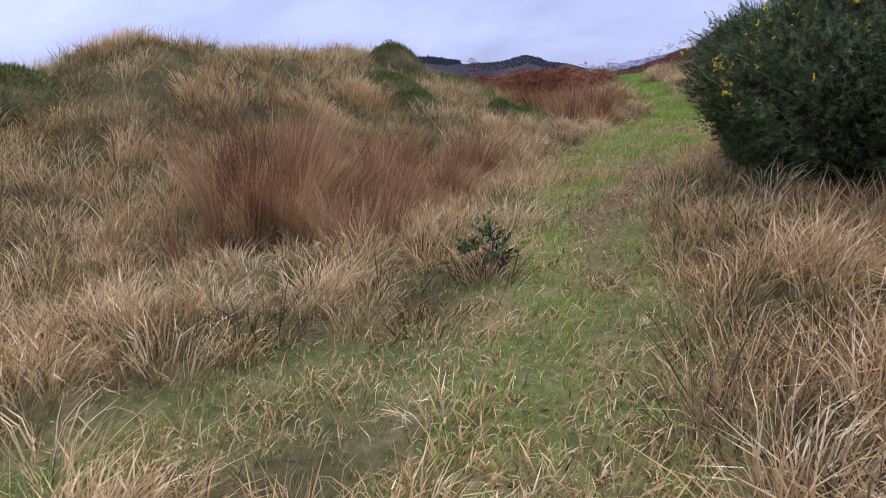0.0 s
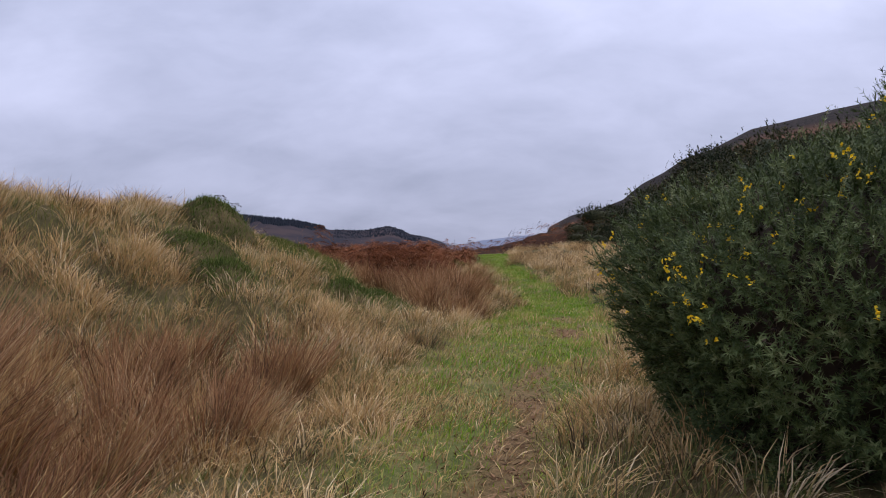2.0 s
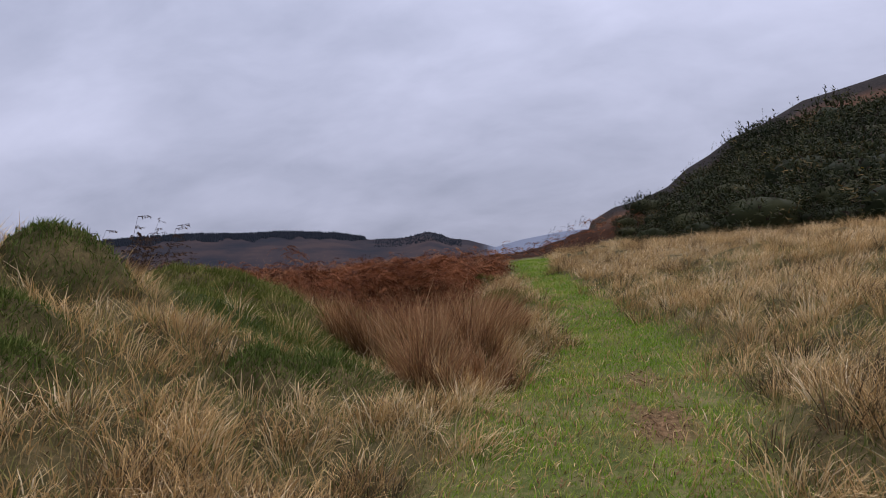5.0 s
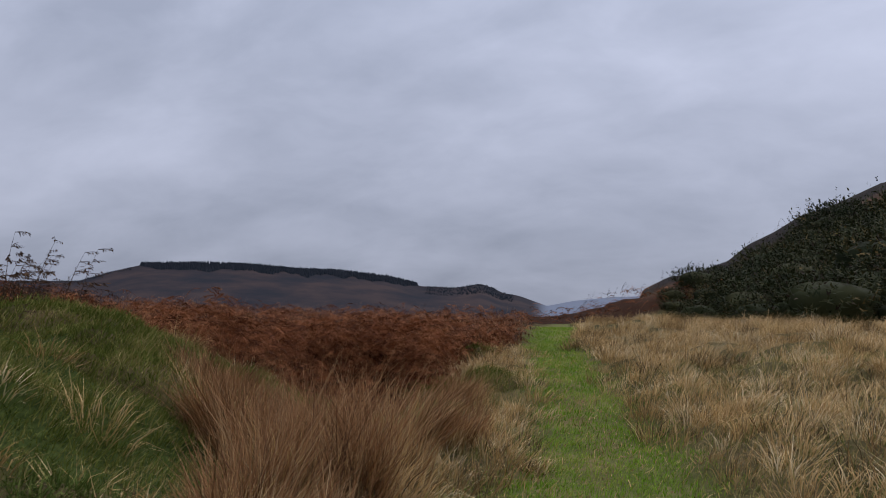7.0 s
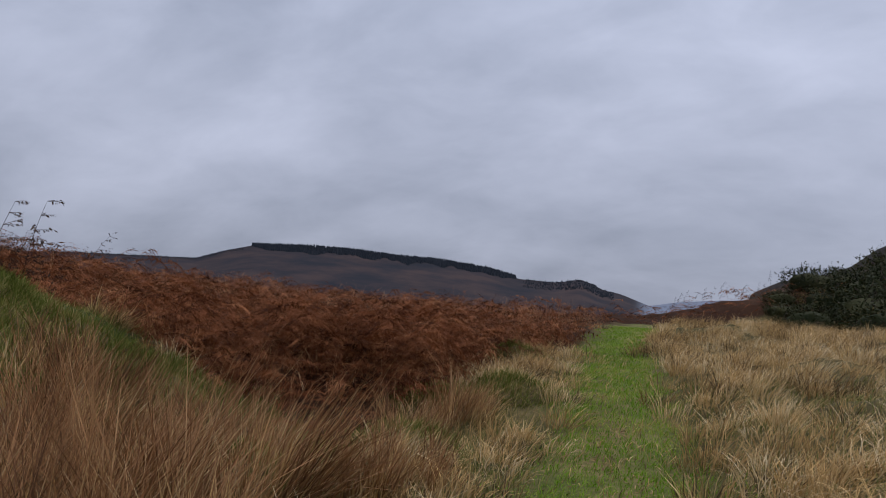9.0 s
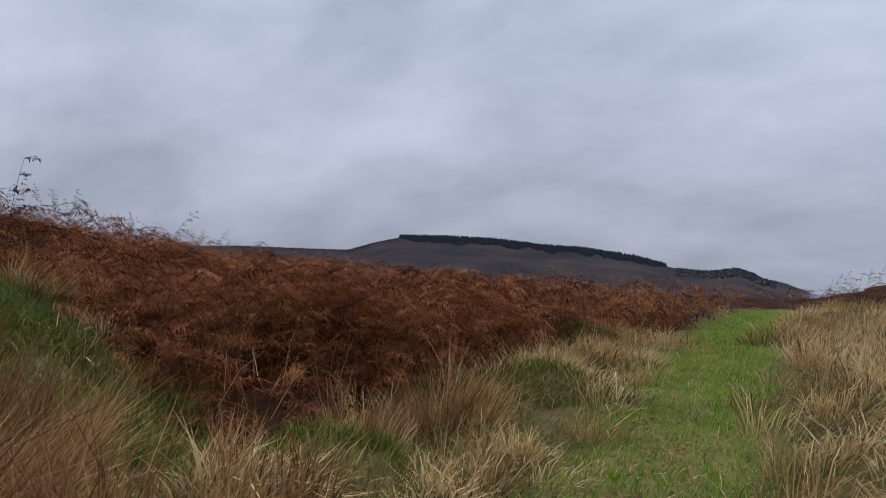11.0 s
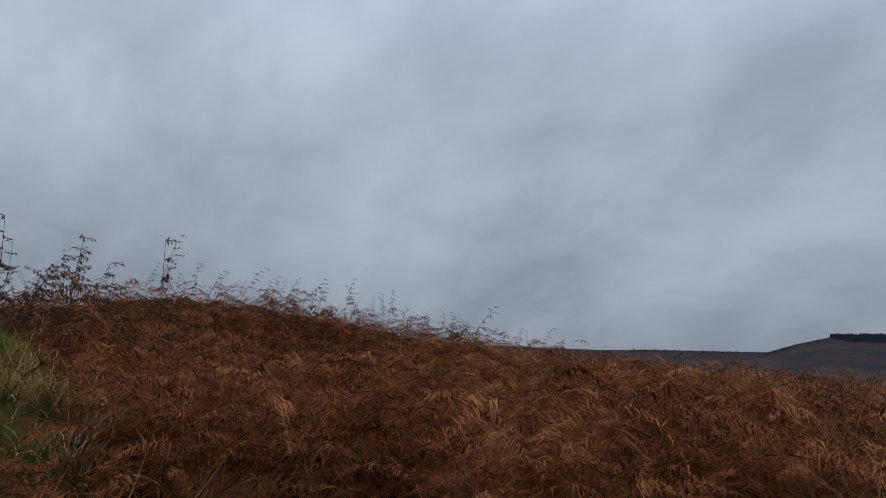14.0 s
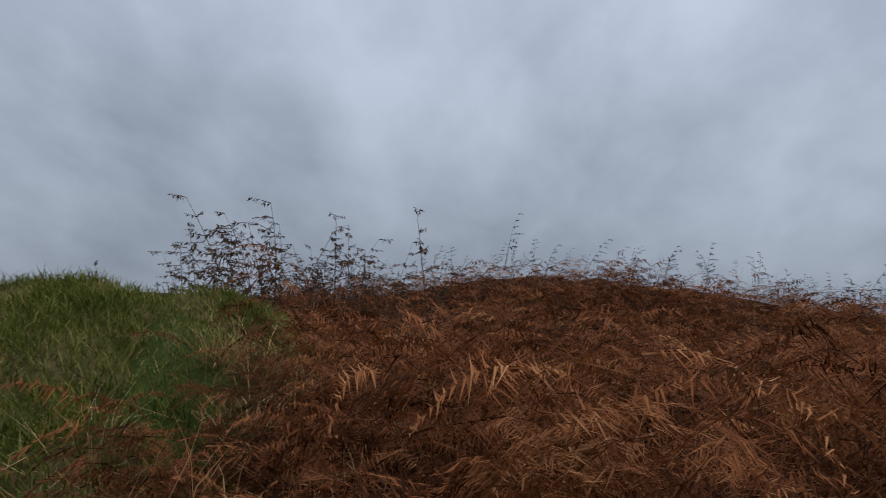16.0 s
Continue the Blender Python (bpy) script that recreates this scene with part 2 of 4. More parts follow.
def bracken_mask(x, y):
    edge_x = np.interp(y, [16.4, 17.2, 18.5, 20, 22, 25, 30, 36, 38, 41], [-1.5, -0.7, -0.6, -0.45, -0.25, 0.05, 0.2, 0.3, 6, 40])
    low_y = np.interp(-x, [0.5, 1.5, 2.5, 3.6, 4.6, 5.3, 6.0, 8, 14, 25], [17.2, 17.15, 17.3, 17.7, 17.6, 17.0, 16.2, 14.5, 12.0, 9.0])
    w = 0.9 * fbm(x * 0.9, y * 0.9, 21)
    return smooth(-0.15, 0.25, edge_x - x + w) * smooth(-0.2, 0.3, y - low_y + w) * (1 - smooth(70, 110, y))


def green_end(x, y):
    """The mossy green end of the bank, where no tussocks grow."""
    ax, ay, bx, by = -1.95, 13.7, -4.6, 16.9
    f = np.clip(((x - ax) * (bx - ax) + (y - ay) * (by - ay)) / ((bx - ax) ** 2 + (by - ay) ** 2), 0, 1)
    d2 = (x - ax - f * (bx - ax)) ** 2 + (y - ay - f * (by - ay)) ** 2
    return np.maximum(np.exp(-d2 / 0.95 ** 2), np.maximum(np.exp(-((x + 1.8) / 1.6) ** 2 - ((y - 16.9) / 0.85) ** 2), 0.2 * np.exp(-((x - 0.15) / 0.8) ** 4 - ((y - 18.3) / 1.9) ** 4)))


CUSHIONS = [(-3.55, 12.4, 0.45), (-3.3, 11.1, 0.42), (-2.75, 10.5, 0.42), (-6.6, 7.0, 0.5), (-1.6, 11.75, 0.36)]


def off_cushion(x, y):
    m = np.ones_like(x)
    for cx, cy, r in CUSHIONS:
        m = m * smooth(0.75, 1.15, np.hypot(x - cx, y - cy) / r)
    return m


def mound(x, y, cx, cy, rx, ry, amp):
    return amp * np.exp(-((x - cx) / rx) ** 2 - ((y - cy) / ry) ** 2)


def height(x, y):
    x, y = np.asarray(x, float), np.asarray(y, float)
    base = np.interp(y, LEVEL_Y, LEVEL_Z)
    left = np.maximum(path_x(y) - half_width(y) - x, 0)
    right = np.maximum(x - path_x(y) - half_width(y), 0)
    near = 1 - smooth(45, 80, np.hypot(x, y - 12))
    z = base + near * 0.012 * np.minimum(left, 25)
    z = z + near * np.interp(y, [0, 8, 13, 20, 26, 31, 60], [0.45, 0.6, 1.0, 0.9, 0.5, 0.35, 0.35]) * (1 - np.exp(-right / 4))
    z = z + mound(x, y, -4.2, 12.6, 2.5, 2.9, 1.32) + mound(x, y, -4.0, 16.5, 1.8, 1.6, 0.75) + mound(x, y, -5.9, 8.9, 2.1, 2.3, 1.3) + mound(x, y, -9.5, 11.5, 4.0, 4.5, 0.9) + mound(x, y, -8.3, 6.4, 2.2, 2.3, 1.1)
    z = z + mound(x, y, -15.5, 19.5, 5.5, 7.5, 1.35)
    z = z + mound(x, y, 6.9, 40.5, 5.2, 2.6, 1.4) + mound(x, y, -13.5, 20.5, 2.5, 5.0, 0.25)
    z = z - mound(x, y, -1.3, 16.2, 0.9, 2.6, 0.12)
    rough = 1 - path_mask(x, y)
    z = z + near * rough * (0.34 * fbm(x * 0.8, y * 0.8, 3) + (0.19 + 0.22 * np.exp(-((x + 3.6) / 1.8) ** 2 - ((y - 15.2) / 2.0) ** 2)) * fbm(x * 2.1, y * 2.1, 4)) + near * 0.05 * fbm(x * 3, y * 3, 6)
    # hill
    rx, ry = x - 1.0, y - 8.0
    r, az = np.hypot(rx, ry), np.degrees(np.arctan2(rx, ry))
    top = 2.2 + 95 * np.tan(np.radians(np.interp(az, HILL_AZ, HILL_EL)))
    foot = np.interp(az, [0, 8, 20, 40, 90, 180], [34, 32, 25, 19, 14, 13])
    k = np.clip((r - foot) / (95 - foot), 0, 1)
    lump = 1 + 0.25 * fbm(x * 0.09, y * 0.09, 31) * smooth(0, 0.3, k) * (1 - smooth(0.75, 1, k))
    hill = (top - 2.2) * (0.72 * k + 0.28 * k * k) * lump * (1 - smooth(105, 260, r)) * (az > 2)
    z = z + hill + (2.2 - base) * smooth(0.0, 1.0, k) * np.clip(np.interp(az, HILL_AZ, HILL_EL) / 1.5, 0, 1) * (1 - smooth(105, 260, r)) * (az > 2)
    # far side of the valley
    el = np.interp(az, FAR_AZ, FAR_EL)
    crest = 2.2 + 2500 * np.tan(np.radians(el))
    k = np.clip((r - 1250) / 1250, 0, 1) ** 1.25
    z = np.where(r > 1200, -70 + (crest + 70) * k * (1 + 0.10 * fbm(x * 0.004, y * 0.004, 41) * smooth(0, 0.4, k) * (1 - smooth(0.8, 1, k))), z)
    return z - 60 * smooth(2520, 4200, r)


def arr_mesh(name, v, tris, mat, along=None, smooth_shade=False, tone=None):
    me = bpy.data.meshes.new(name)
    v, tris = np.asarray(v, np.float32), np.asarray(tris, np.int32)
    me.vertices.add(len(v)); me.vertices.foreach_set("co", v.ravel())
    me.loops.add(tris.size); me.loops.foreach_set("vertex_index", tris.ravel())
    me.polygons.add(len(tris))
    me.polygons.foreach_set("loop_start", np.arange(0, tris.size, 3, dtype=np.int32))
    me.polygons.foreach_set("loop_total", np.full(len(tris), 3, np.int32))
    me.polygons.foreach_set("use_smooth", np.full(len(tris), smooth_shade))
    if along is not None:
        at = me.attributes.new("along", "FLOAT", "POINT")
        at.data.foreach_set("value", np.asarray(along, np.float32))
    if tone is not None:
        me.attributes.new("tone", "FLOAT", "POINT").data.foreach_set("value", np.asarray(tone, np.float32))
    me.materials.append(mat)
    me.update(calc_edges=True)
    return me


def part(name, me, parent, label=""):
    ob = new(name, me)
    ob.parent = parent
    return tagged(ob, label)


def empty(name, m):
    ob = new(name)
    ob.empty_display_size = 0.2
    ob.matrix_basis = m
    return ob


def scatter(rng, n, x0, x1, y0, y1, density):
    x, y = rng.uniform(x0, x1, n), rng.uniform(y0, y1, n)
    keep = rng.random(n) < density(x, y)
    return x[keep], y[keep]


def ribbons(rng, base, az, lean, length, width, curl):
    """Blades of two joints and a point: lean is how far they tip over, curl how much more the upper half does."""
    n = len(base)
    u = np.stack([np.cos(az), np.sin(az), np.zeros(n)], 1)
    spin = rng.uniform(0, 2 * np.pi, n)
    side = np.stack([np.cos(spin), np.sin(spin), np.zeros(n)], 1) * width[:, None] / 2
    up = np.array([0, 0, 1.0])
    a1, a2 = lean, lean + curl
    p1 = base + length[:, None] * 0.5 * (u * np.sin(a1)[:, None] + up * np.cos(a1)[:, None])
    p2 = p1 + length[:, None] * 0.5 * (u * np.sin(a2)[:, None] + up * np.cos(a2)[:, None])
    v = np.stack([base - side, base + side, p1 - side * 0.75, p1 + side * 0.75, p2], 1).reshape(-1, 3)
    k = (np.arange(n) * 5)[:, None]
    t = np.concatenate([k + np.array([[0, 1, 3]]), k + np.array([[0, 3, 2]]), k + np.array([[2, 3, 4]])])
    return v, t, np.tile([0, 0, 0.5, 0.5, 1.0], n)


WIND = 0.15   # bearing of the lean, radians from +x


# ground: one sheet, finest round the path, out to the horizon
az = np.concatenate([np.arange(-75, 50, 0.25), np.arange(50, 285, 3.0)])
steps = np.cumsum(np.concatenate([np.full(60, 0.1), np.geomspace(0.1, 0.55, 95), np.geomspace(0.58, 120, 75)]))
steps = np.concatenate([steps[steps < 2380], np.linspace(2400, 2560, 9), [2700, 3000, 3500, 4300]])
A, R = np.meshgrid(np.radians(az), steps)
gx, gy = np.sin(A) * R + 0.5, np.cos(A) * R + 9.0
gz = height(gx, gy)
n_r, n_a = gx.shape
verts = np.concatenate([np.stack([gx, gy, gz], 2).reshape(-1, 3), [[0.5, 9.0, float(height(0.5, 9.0))]]])
ii, jj = np.meshgrid(np.arange(n_r - 1), np.arange(n_a), indexing="ij")
jn = (jj + 1) % n_a
q = [a.ravel() for a in (ii * n_a + jj, ii * n_a + jn, (ii + 1) * n_a + jn, (ii + 1) * n_a + jj)]
tris = np.concatenate([np.stack([q[0], q[2], q[1]], 1), np.stack([q[0], q[3], q[2]], 1)])
cap = np.stack([np.full(n_a, len(verts) - 1), np.arange(n_a), (np.arange(n_a) + 1) % n_a], 1)
tris = np.concatenate([tris, cap])

M_GROUND, nt, bs = mat_base("moor_ground", 0.95)


def zone(name):
    a = nt.nodes.new("ShaderNodeAttribute")
    a.attribute_name = name
    return a.outputs["Fac"]


n_fine, n_mid, n_big = noise_tex(nt, 22, 6, 0.7), noise_tex(nt, 2.2, 5), noise_tex(nt, 0.07, 9, 0.65)
c_turf = ramp(nt, math2(nt, "ADD", math2(nt, "MULTIPLY", n_fine, 0.5), math2(nt, "MULTIPLY", n_mid, 0.5)), [(0.3, (0.032, 0.028, 0.012)), (0.5, (0.085, 0.07, 0.028)), (0.7, (0.20, 0.14, 0.07))])
c_path = ramp(nt, math2(nt, "ADD", math2(nt, "MULTIPLY", n_fine, 0.55), math2(nt, "MULTIPLY", n_mid, 0.45)), [(0.32, (0.05, 0.072, 0.017)), (0.5, (0.11, 0.12, 0.034)), (0.62, (0.21, 0.16, 0.075))])
c_mud = ramp(nt, n_fine, [(0.3, (0.07, 0.042, 0.02)), (0.7, (0.25, 0.15, 0.075))])
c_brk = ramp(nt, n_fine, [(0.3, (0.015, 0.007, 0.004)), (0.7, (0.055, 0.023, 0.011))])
c_hill = ramp(nt, n_big, [(0.42, (0.012, 0.015, 0.007)), (0.50, (0.026, 0.024, 0.011)), (0.57, (0.075, 0.032, 0.015)), (0.68, (0.13, 0.07, 0.04))])
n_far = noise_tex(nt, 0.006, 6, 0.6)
# blue-grey far slopes, with the air's haze painted into the base colour
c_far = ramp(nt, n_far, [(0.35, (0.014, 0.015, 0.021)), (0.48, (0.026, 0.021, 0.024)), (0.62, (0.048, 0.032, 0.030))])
c = mix_rgb(nt, zone("path"), c_turf, c_path)
c_moss = ramp(nt, n_fine, [(0.3, (0.018, 0.030, 0.007)), (0.7, (0.065, 0.085, 0.02))])
c = mix_rgb(nt, zone("mossy"), c, c_moss)
c = mix_rgb(nt, zone("worn"), c, c_mud)
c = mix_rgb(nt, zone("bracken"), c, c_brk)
c = mix_rgb(nt, zone("hill"), c, c_hill)
c_top = ramp(nt, n_big, [(0.38, (0.022, 0.016, 0.009)), (0.46, (0.055, 0.028, 0.015)), (0.56, (0.11, 0.05, 0.026)), (0.66, (0.21, 0.125, 0.075))])
c = mix_rgb(nt, zone("hilltop"), c, c_top)
c_crest = ramp(nt, n_mid, [(0.35, (0.008, 0.007, 0.007)), (0.65, (0.028, 0.021, 0.018))])
c = mix_rgb(nt, zone("crest"), c, c_crest)
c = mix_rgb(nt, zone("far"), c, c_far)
# farthest hills tinted pale blue as painted distance haze
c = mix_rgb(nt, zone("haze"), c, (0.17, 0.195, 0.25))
nt.links.new(c, bs.inputs["Base Color"])
bump = nt.nodes.new("ShaderNodeBump")
bump.inputs["Strength"].default_value, bump.inputs["Distance"].default_value = 0.6, 0.04
nt.links.new(n_fine, bump.inputs["Height"])
nt.links.new(bump.outputs[0], bs.inputs["Normal"])


def worn_mask(x, y):
    d = x - path_x(y) - np.interp(y, [0, 6, 9, 11, 14, 18, 30], [0.25, 0.2, 0.35, 0.35, 0.15, -0.1, 0.0]) - 0.25 * fbm(y * 0.6, y * 0, 51)
    w = (1 - smooth(0.07, 0.34, np.abs(d))) * smooth(-0.22, 0.02, fbm(x * 2.4, y * 1.3, 52)) * np.interp(y, [2.0, 4.5, 7.5, 12, 15, 20, 26], [0.1, 0.5, 0.95, 0.95, 0.3, 0.25, 0])
    spot = 0.55 * np.exp(-((x - 1.3) / 0.22) ** 2 - ((y - 17.5) / 0.25) ** 2)
    return np.maximum(w, spot)


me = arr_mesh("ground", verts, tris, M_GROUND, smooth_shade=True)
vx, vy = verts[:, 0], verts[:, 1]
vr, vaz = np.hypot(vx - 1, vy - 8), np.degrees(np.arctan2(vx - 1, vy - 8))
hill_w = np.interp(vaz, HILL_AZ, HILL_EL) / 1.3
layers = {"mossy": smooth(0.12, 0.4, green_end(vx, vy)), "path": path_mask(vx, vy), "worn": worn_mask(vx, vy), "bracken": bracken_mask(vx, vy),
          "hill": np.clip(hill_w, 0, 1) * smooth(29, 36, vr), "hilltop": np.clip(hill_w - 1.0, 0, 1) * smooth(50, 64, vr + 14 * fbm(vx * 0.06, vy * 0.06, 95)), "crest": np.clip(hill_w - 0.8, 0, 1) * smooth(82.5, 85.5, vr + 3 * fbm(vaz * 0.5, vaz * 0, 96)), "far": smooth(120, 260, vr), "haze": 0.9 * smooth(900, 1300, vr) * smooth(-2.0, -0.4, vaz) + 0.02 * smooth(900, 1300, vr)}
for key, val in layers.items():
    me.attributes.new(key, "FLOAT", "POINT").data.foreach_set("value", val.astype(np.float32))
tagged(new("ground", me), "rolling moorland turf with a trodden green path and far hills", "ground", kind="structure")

rng = np.random.default_rng(4)


# ---- stuff that grows ----
def stuff(name, v, t, mat, along, label, category, tone=None):
    ob = new(name, arr_mesh(name, v, t, mat, along, tone=tone))
    return tagged(ob, label, category, kind="stuff")


def on_ground(x, y, sink=0.01):
    return np.stack([x, y, height(x, y) - sink], 1)


def clear_of(x, y):
    """0 where the gorse stands or the camera walks through."""
    return ((x - 2.5) ** 2 / 1.6 + (y - 6.4) ** 2 / 3.2 > 1).astype(float)


# short turf of the path
x, y = scatter(rng, 520000, -4, 3.6, -1.5, 32, lambda x, y: path_mask(x, y) * (1 - worn_mask(x, y)) * np.interp(y, [0, 20, 32], [0.9, 0.8, 0.35]) * np.maximum(0.4 + 0.6 * patchy(x, y, 2.6, 77), smooth(12, 15, y)))
n = len(x)
v, t, al = ribbons(rng, on_ground(x, y), rng.normal(WIND, 1.6, n), rng.uniform(0.1, 0.8, n), rng.uniform(0.03, 0.085, n), rng.uniform(0.005, 0.010, n), rng.uniform(0, 0.8, n))
stuff("path_grass", v, t, M_LAWN, al, "short green grass trodden along the path", "grass", np.repeat(np.clip(np.interp(y, [0, 8, 13, 16], [0.72, 0.62, 0.3, 0.14]) + rng.normal(0, 0.12, n) + 1.5 * fbm(x * 2.6, y * 1.6, 58), 0, 1), 5))


# tussocks of dead grass: many blades spread from each root
def tussocks(x, y, per, rad, hgt, spread, wid):
    n = len(x)
    size = rng.uniform(0.55, 1.3, n)
    cnt = (per * size * rng.uniform(0.7, 1.3, n)).astype(int) + 3
    own = np.repeat(np.arange(n), cnt)
    m = len(own)
    shade = np.clip(rng.normal(0.52, 0.42, n), 0, 1)[own]
    blow = rng.uniform(0.12, 0.5, n)[own]
    turn = WIND + rng.normal(0, 0.7, n)[own]
    size = size[own]
    a, d = rng.uniform(0, 2 * np.pi, m), rad * size * np.sqrt(rng.random(m))
    bx, by = x[own] + np.cos(a) * d, y[own] + np.sin(a) * d
    out = spread * d / (rad * size)
    lx, ly = np.cos(a) * out + blow * np.cos(turn) + rng.normal(0, 0.24, m), np.sin(a) * out + blow * np.sin(turn) + rng.normal(0, 0.24, m)
    v, t, al = ribbons(rng, on_ground(bx, by, 0.02), np.arctan2(ly, lx), np.hypot(lx, ly), hgt * size * rng.uniform(0.45, 1.1, m), wid * rng.uniform(0.6, 1.4, m), rng.uniform(0.1, 1.0, m))
    return v, t, al, np.repeat(shade, 5)


def open_grass(x, y):
    return (1 - path_mask(x, y)) * (1 - bracken_mask(x, y)) * clear_of(x, y)


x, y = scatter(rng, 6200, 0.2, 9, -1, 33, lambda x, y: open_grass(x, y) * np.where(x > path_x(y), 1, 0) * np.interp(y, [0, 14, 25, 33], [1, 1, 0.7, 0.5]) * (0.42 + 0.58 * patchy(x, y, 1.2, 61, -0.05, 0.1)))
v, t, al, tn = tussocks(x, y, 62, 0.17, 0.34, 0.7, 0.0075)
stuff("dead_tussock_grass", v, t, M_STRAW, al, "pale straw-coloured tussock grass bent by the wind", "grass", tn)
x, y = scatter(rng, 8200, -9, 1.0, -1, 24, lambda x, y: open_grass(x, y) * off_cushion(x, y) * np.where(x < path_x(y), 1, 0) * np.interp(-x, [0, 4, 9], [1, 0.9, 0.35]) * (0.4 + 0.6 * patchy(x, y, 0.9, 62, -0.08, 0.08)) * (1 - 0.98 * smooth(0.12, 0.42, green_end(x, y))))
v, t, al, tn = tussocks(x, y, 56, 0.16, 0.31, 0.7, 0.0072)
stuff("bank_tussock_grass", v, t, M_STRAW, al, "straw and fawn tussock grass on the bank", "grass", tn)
x, y = scatter(rng, 190000, -7.0, 5.5, -1.2, 21, lambda x, y: open_grass(x, y) * (1 - smooth(0.2, 0.5, green_end(x, y))) * np.interp(np.hypot(x, y - 8), [7, 14], [0.95, 0.55]))
n = len(x)
v, t, al = ribbons(rng, on_ground(x, y), rng.normal(WIND, 1.4, n), rng.uniform(0.1, 0.8, n), rng.uniform(0.06, 0.18, n), rng.uniform(0.005, 0.010, n), rng.uniform(0, 0.9, n))
stuff("rough_grass", v, t, M_BANKGREEN, al, "rough green and yellowed grass between the tussocks", "grass")


x, y = scatter(rng, 7000, -20, 18, -9, 36, lambda x, y: open_grass(x, y) * np.where((x > -8.5) & (x < 8.5) & (y > -0.8) & (y < 30), 0.0, 0.55) * (0.3 + 0.7 * patchy(x, y, 0.9, 64)) * (np.hypot(x, y - 12) < 26))
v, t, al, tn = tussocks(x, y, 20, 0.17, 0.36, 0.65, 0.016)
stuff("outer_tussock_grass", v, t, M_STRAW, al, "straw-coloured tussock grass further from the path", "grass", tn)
x, y = scatter(rng, 2600, -2.5, 2.2, -1.5, 9.5, lambda x, y: path_mask(x, y) * (1 - worn_mask(x, y)) * np.interp(y, [0, 6, 9.5], [0.5, 0.4, 0.1]) * (0.15 + 0.85 * patchy(x, y, 1.8, 67)))
v, t, al, tn = tussocks(x, y, 22, 0.09, 0.13, 0.9, 0.008)
stuff("path_tufts", v, t, M_STRAW, al, "low tufts of dead grass in the trodden turf", "grass", 0.85 * tn)
# long pale grass along the foot of the gorse, and thin straw in the turf of the path
x, y = scatter(rng, 360, 0.2, 2.6, -1.0, 5.3, lambda x, y: (1 - path_mask(x, y)) * (x > path_x(y)) * (1 - smooth(1.2, 1.9, x + 0.35 * np.minimum(y - 4, 0))))
v, t, al, tn = tussocks(x, y, 56, 0.18, 0.38, 0.75, 0.008)
stuff("long_dead_grass", v, t, M_STRAW, al, "long pale dead grass at the foot of the gorse", "grass", 0.6 * tn)
x, y = scatter(rng, 240000, -2.5, 3, -1.5, 24, lambda x, y: path_mask(x, y) * (1 - 0.95 * worn_mask(x, y)) * np.interp(y, [0, 9, 14, 24], [0.8, 0.6, 0.12, 0.05]) * (0.3 + 0.7 * patchy(x, y, 1.4, 66)))
n = len(x)
v, t, al = ribbons(rng, on_ground(x, y), rng.normal(WIND, 1.4, n), rng.uniform(0.2, 1.1, n), rng.uniform(0.05, 0.14, n), rng.uniform(0.006, 0.010, n), rng.uniform(0, 0.9, n))
stuff("path_straw", v, t, M_STRAW, al, "dead straw in the trodden turf", "grass", np.repeat(np.clip(rng.normal(0.5, 0.2, n), 0, 1), 5))


x, y = scatter(rng, 140000, -7.0, 1.0, 11.5, 20.4, lambda x, y: smooth(0.15, 0.55, green_end(x, y)) * (1 - 0.85 * bracken_mask(x, y)))
n = len(x)
v, t, al = ribbons(rng, on_ground(x, y), rng.normal(WIND, 1.2, n), rng.uniform(0.2, 1.1, n), rng.uniform(0.03, 0.10, n) * (1 + 1.0 * patchy(x, y, 2.3, 68)), rng.uniform(0.006, 0.010, n), rng.uniform(0, 1.0, n))
stuff("bank_grass", v, t, M_HUMMOCK, al, "lush green and yellow grass on the end of the bank", "grass")


# brown dead leaves and scraps trodden into the path
x, y = scatter(rng, 60000, -1.2, 2.6, 1.0, 22, lambda x, y: path_mask(x, y) * (0.22 * patchy(x, y, 1.7, 69) * np.interp(y, [10, 14], [1, 0.3]) + 0.75 * worn_mask(x, y)))
n = len(x)
v, t, al = ribbons(rng, on_ground(x, y, -0.004), rng.uniform(0, 6.3, n), rng.uniform(1.0, 1.5, n), rng.uniform(0.025, 0.07, n), rng.uniform(0.008, 0.02, n), rng.uniform(0, 0.4, n))
stuff("leaf_litter", v, t, M_LITTER, al, "brown dead scraps trodden into the path", "litter")


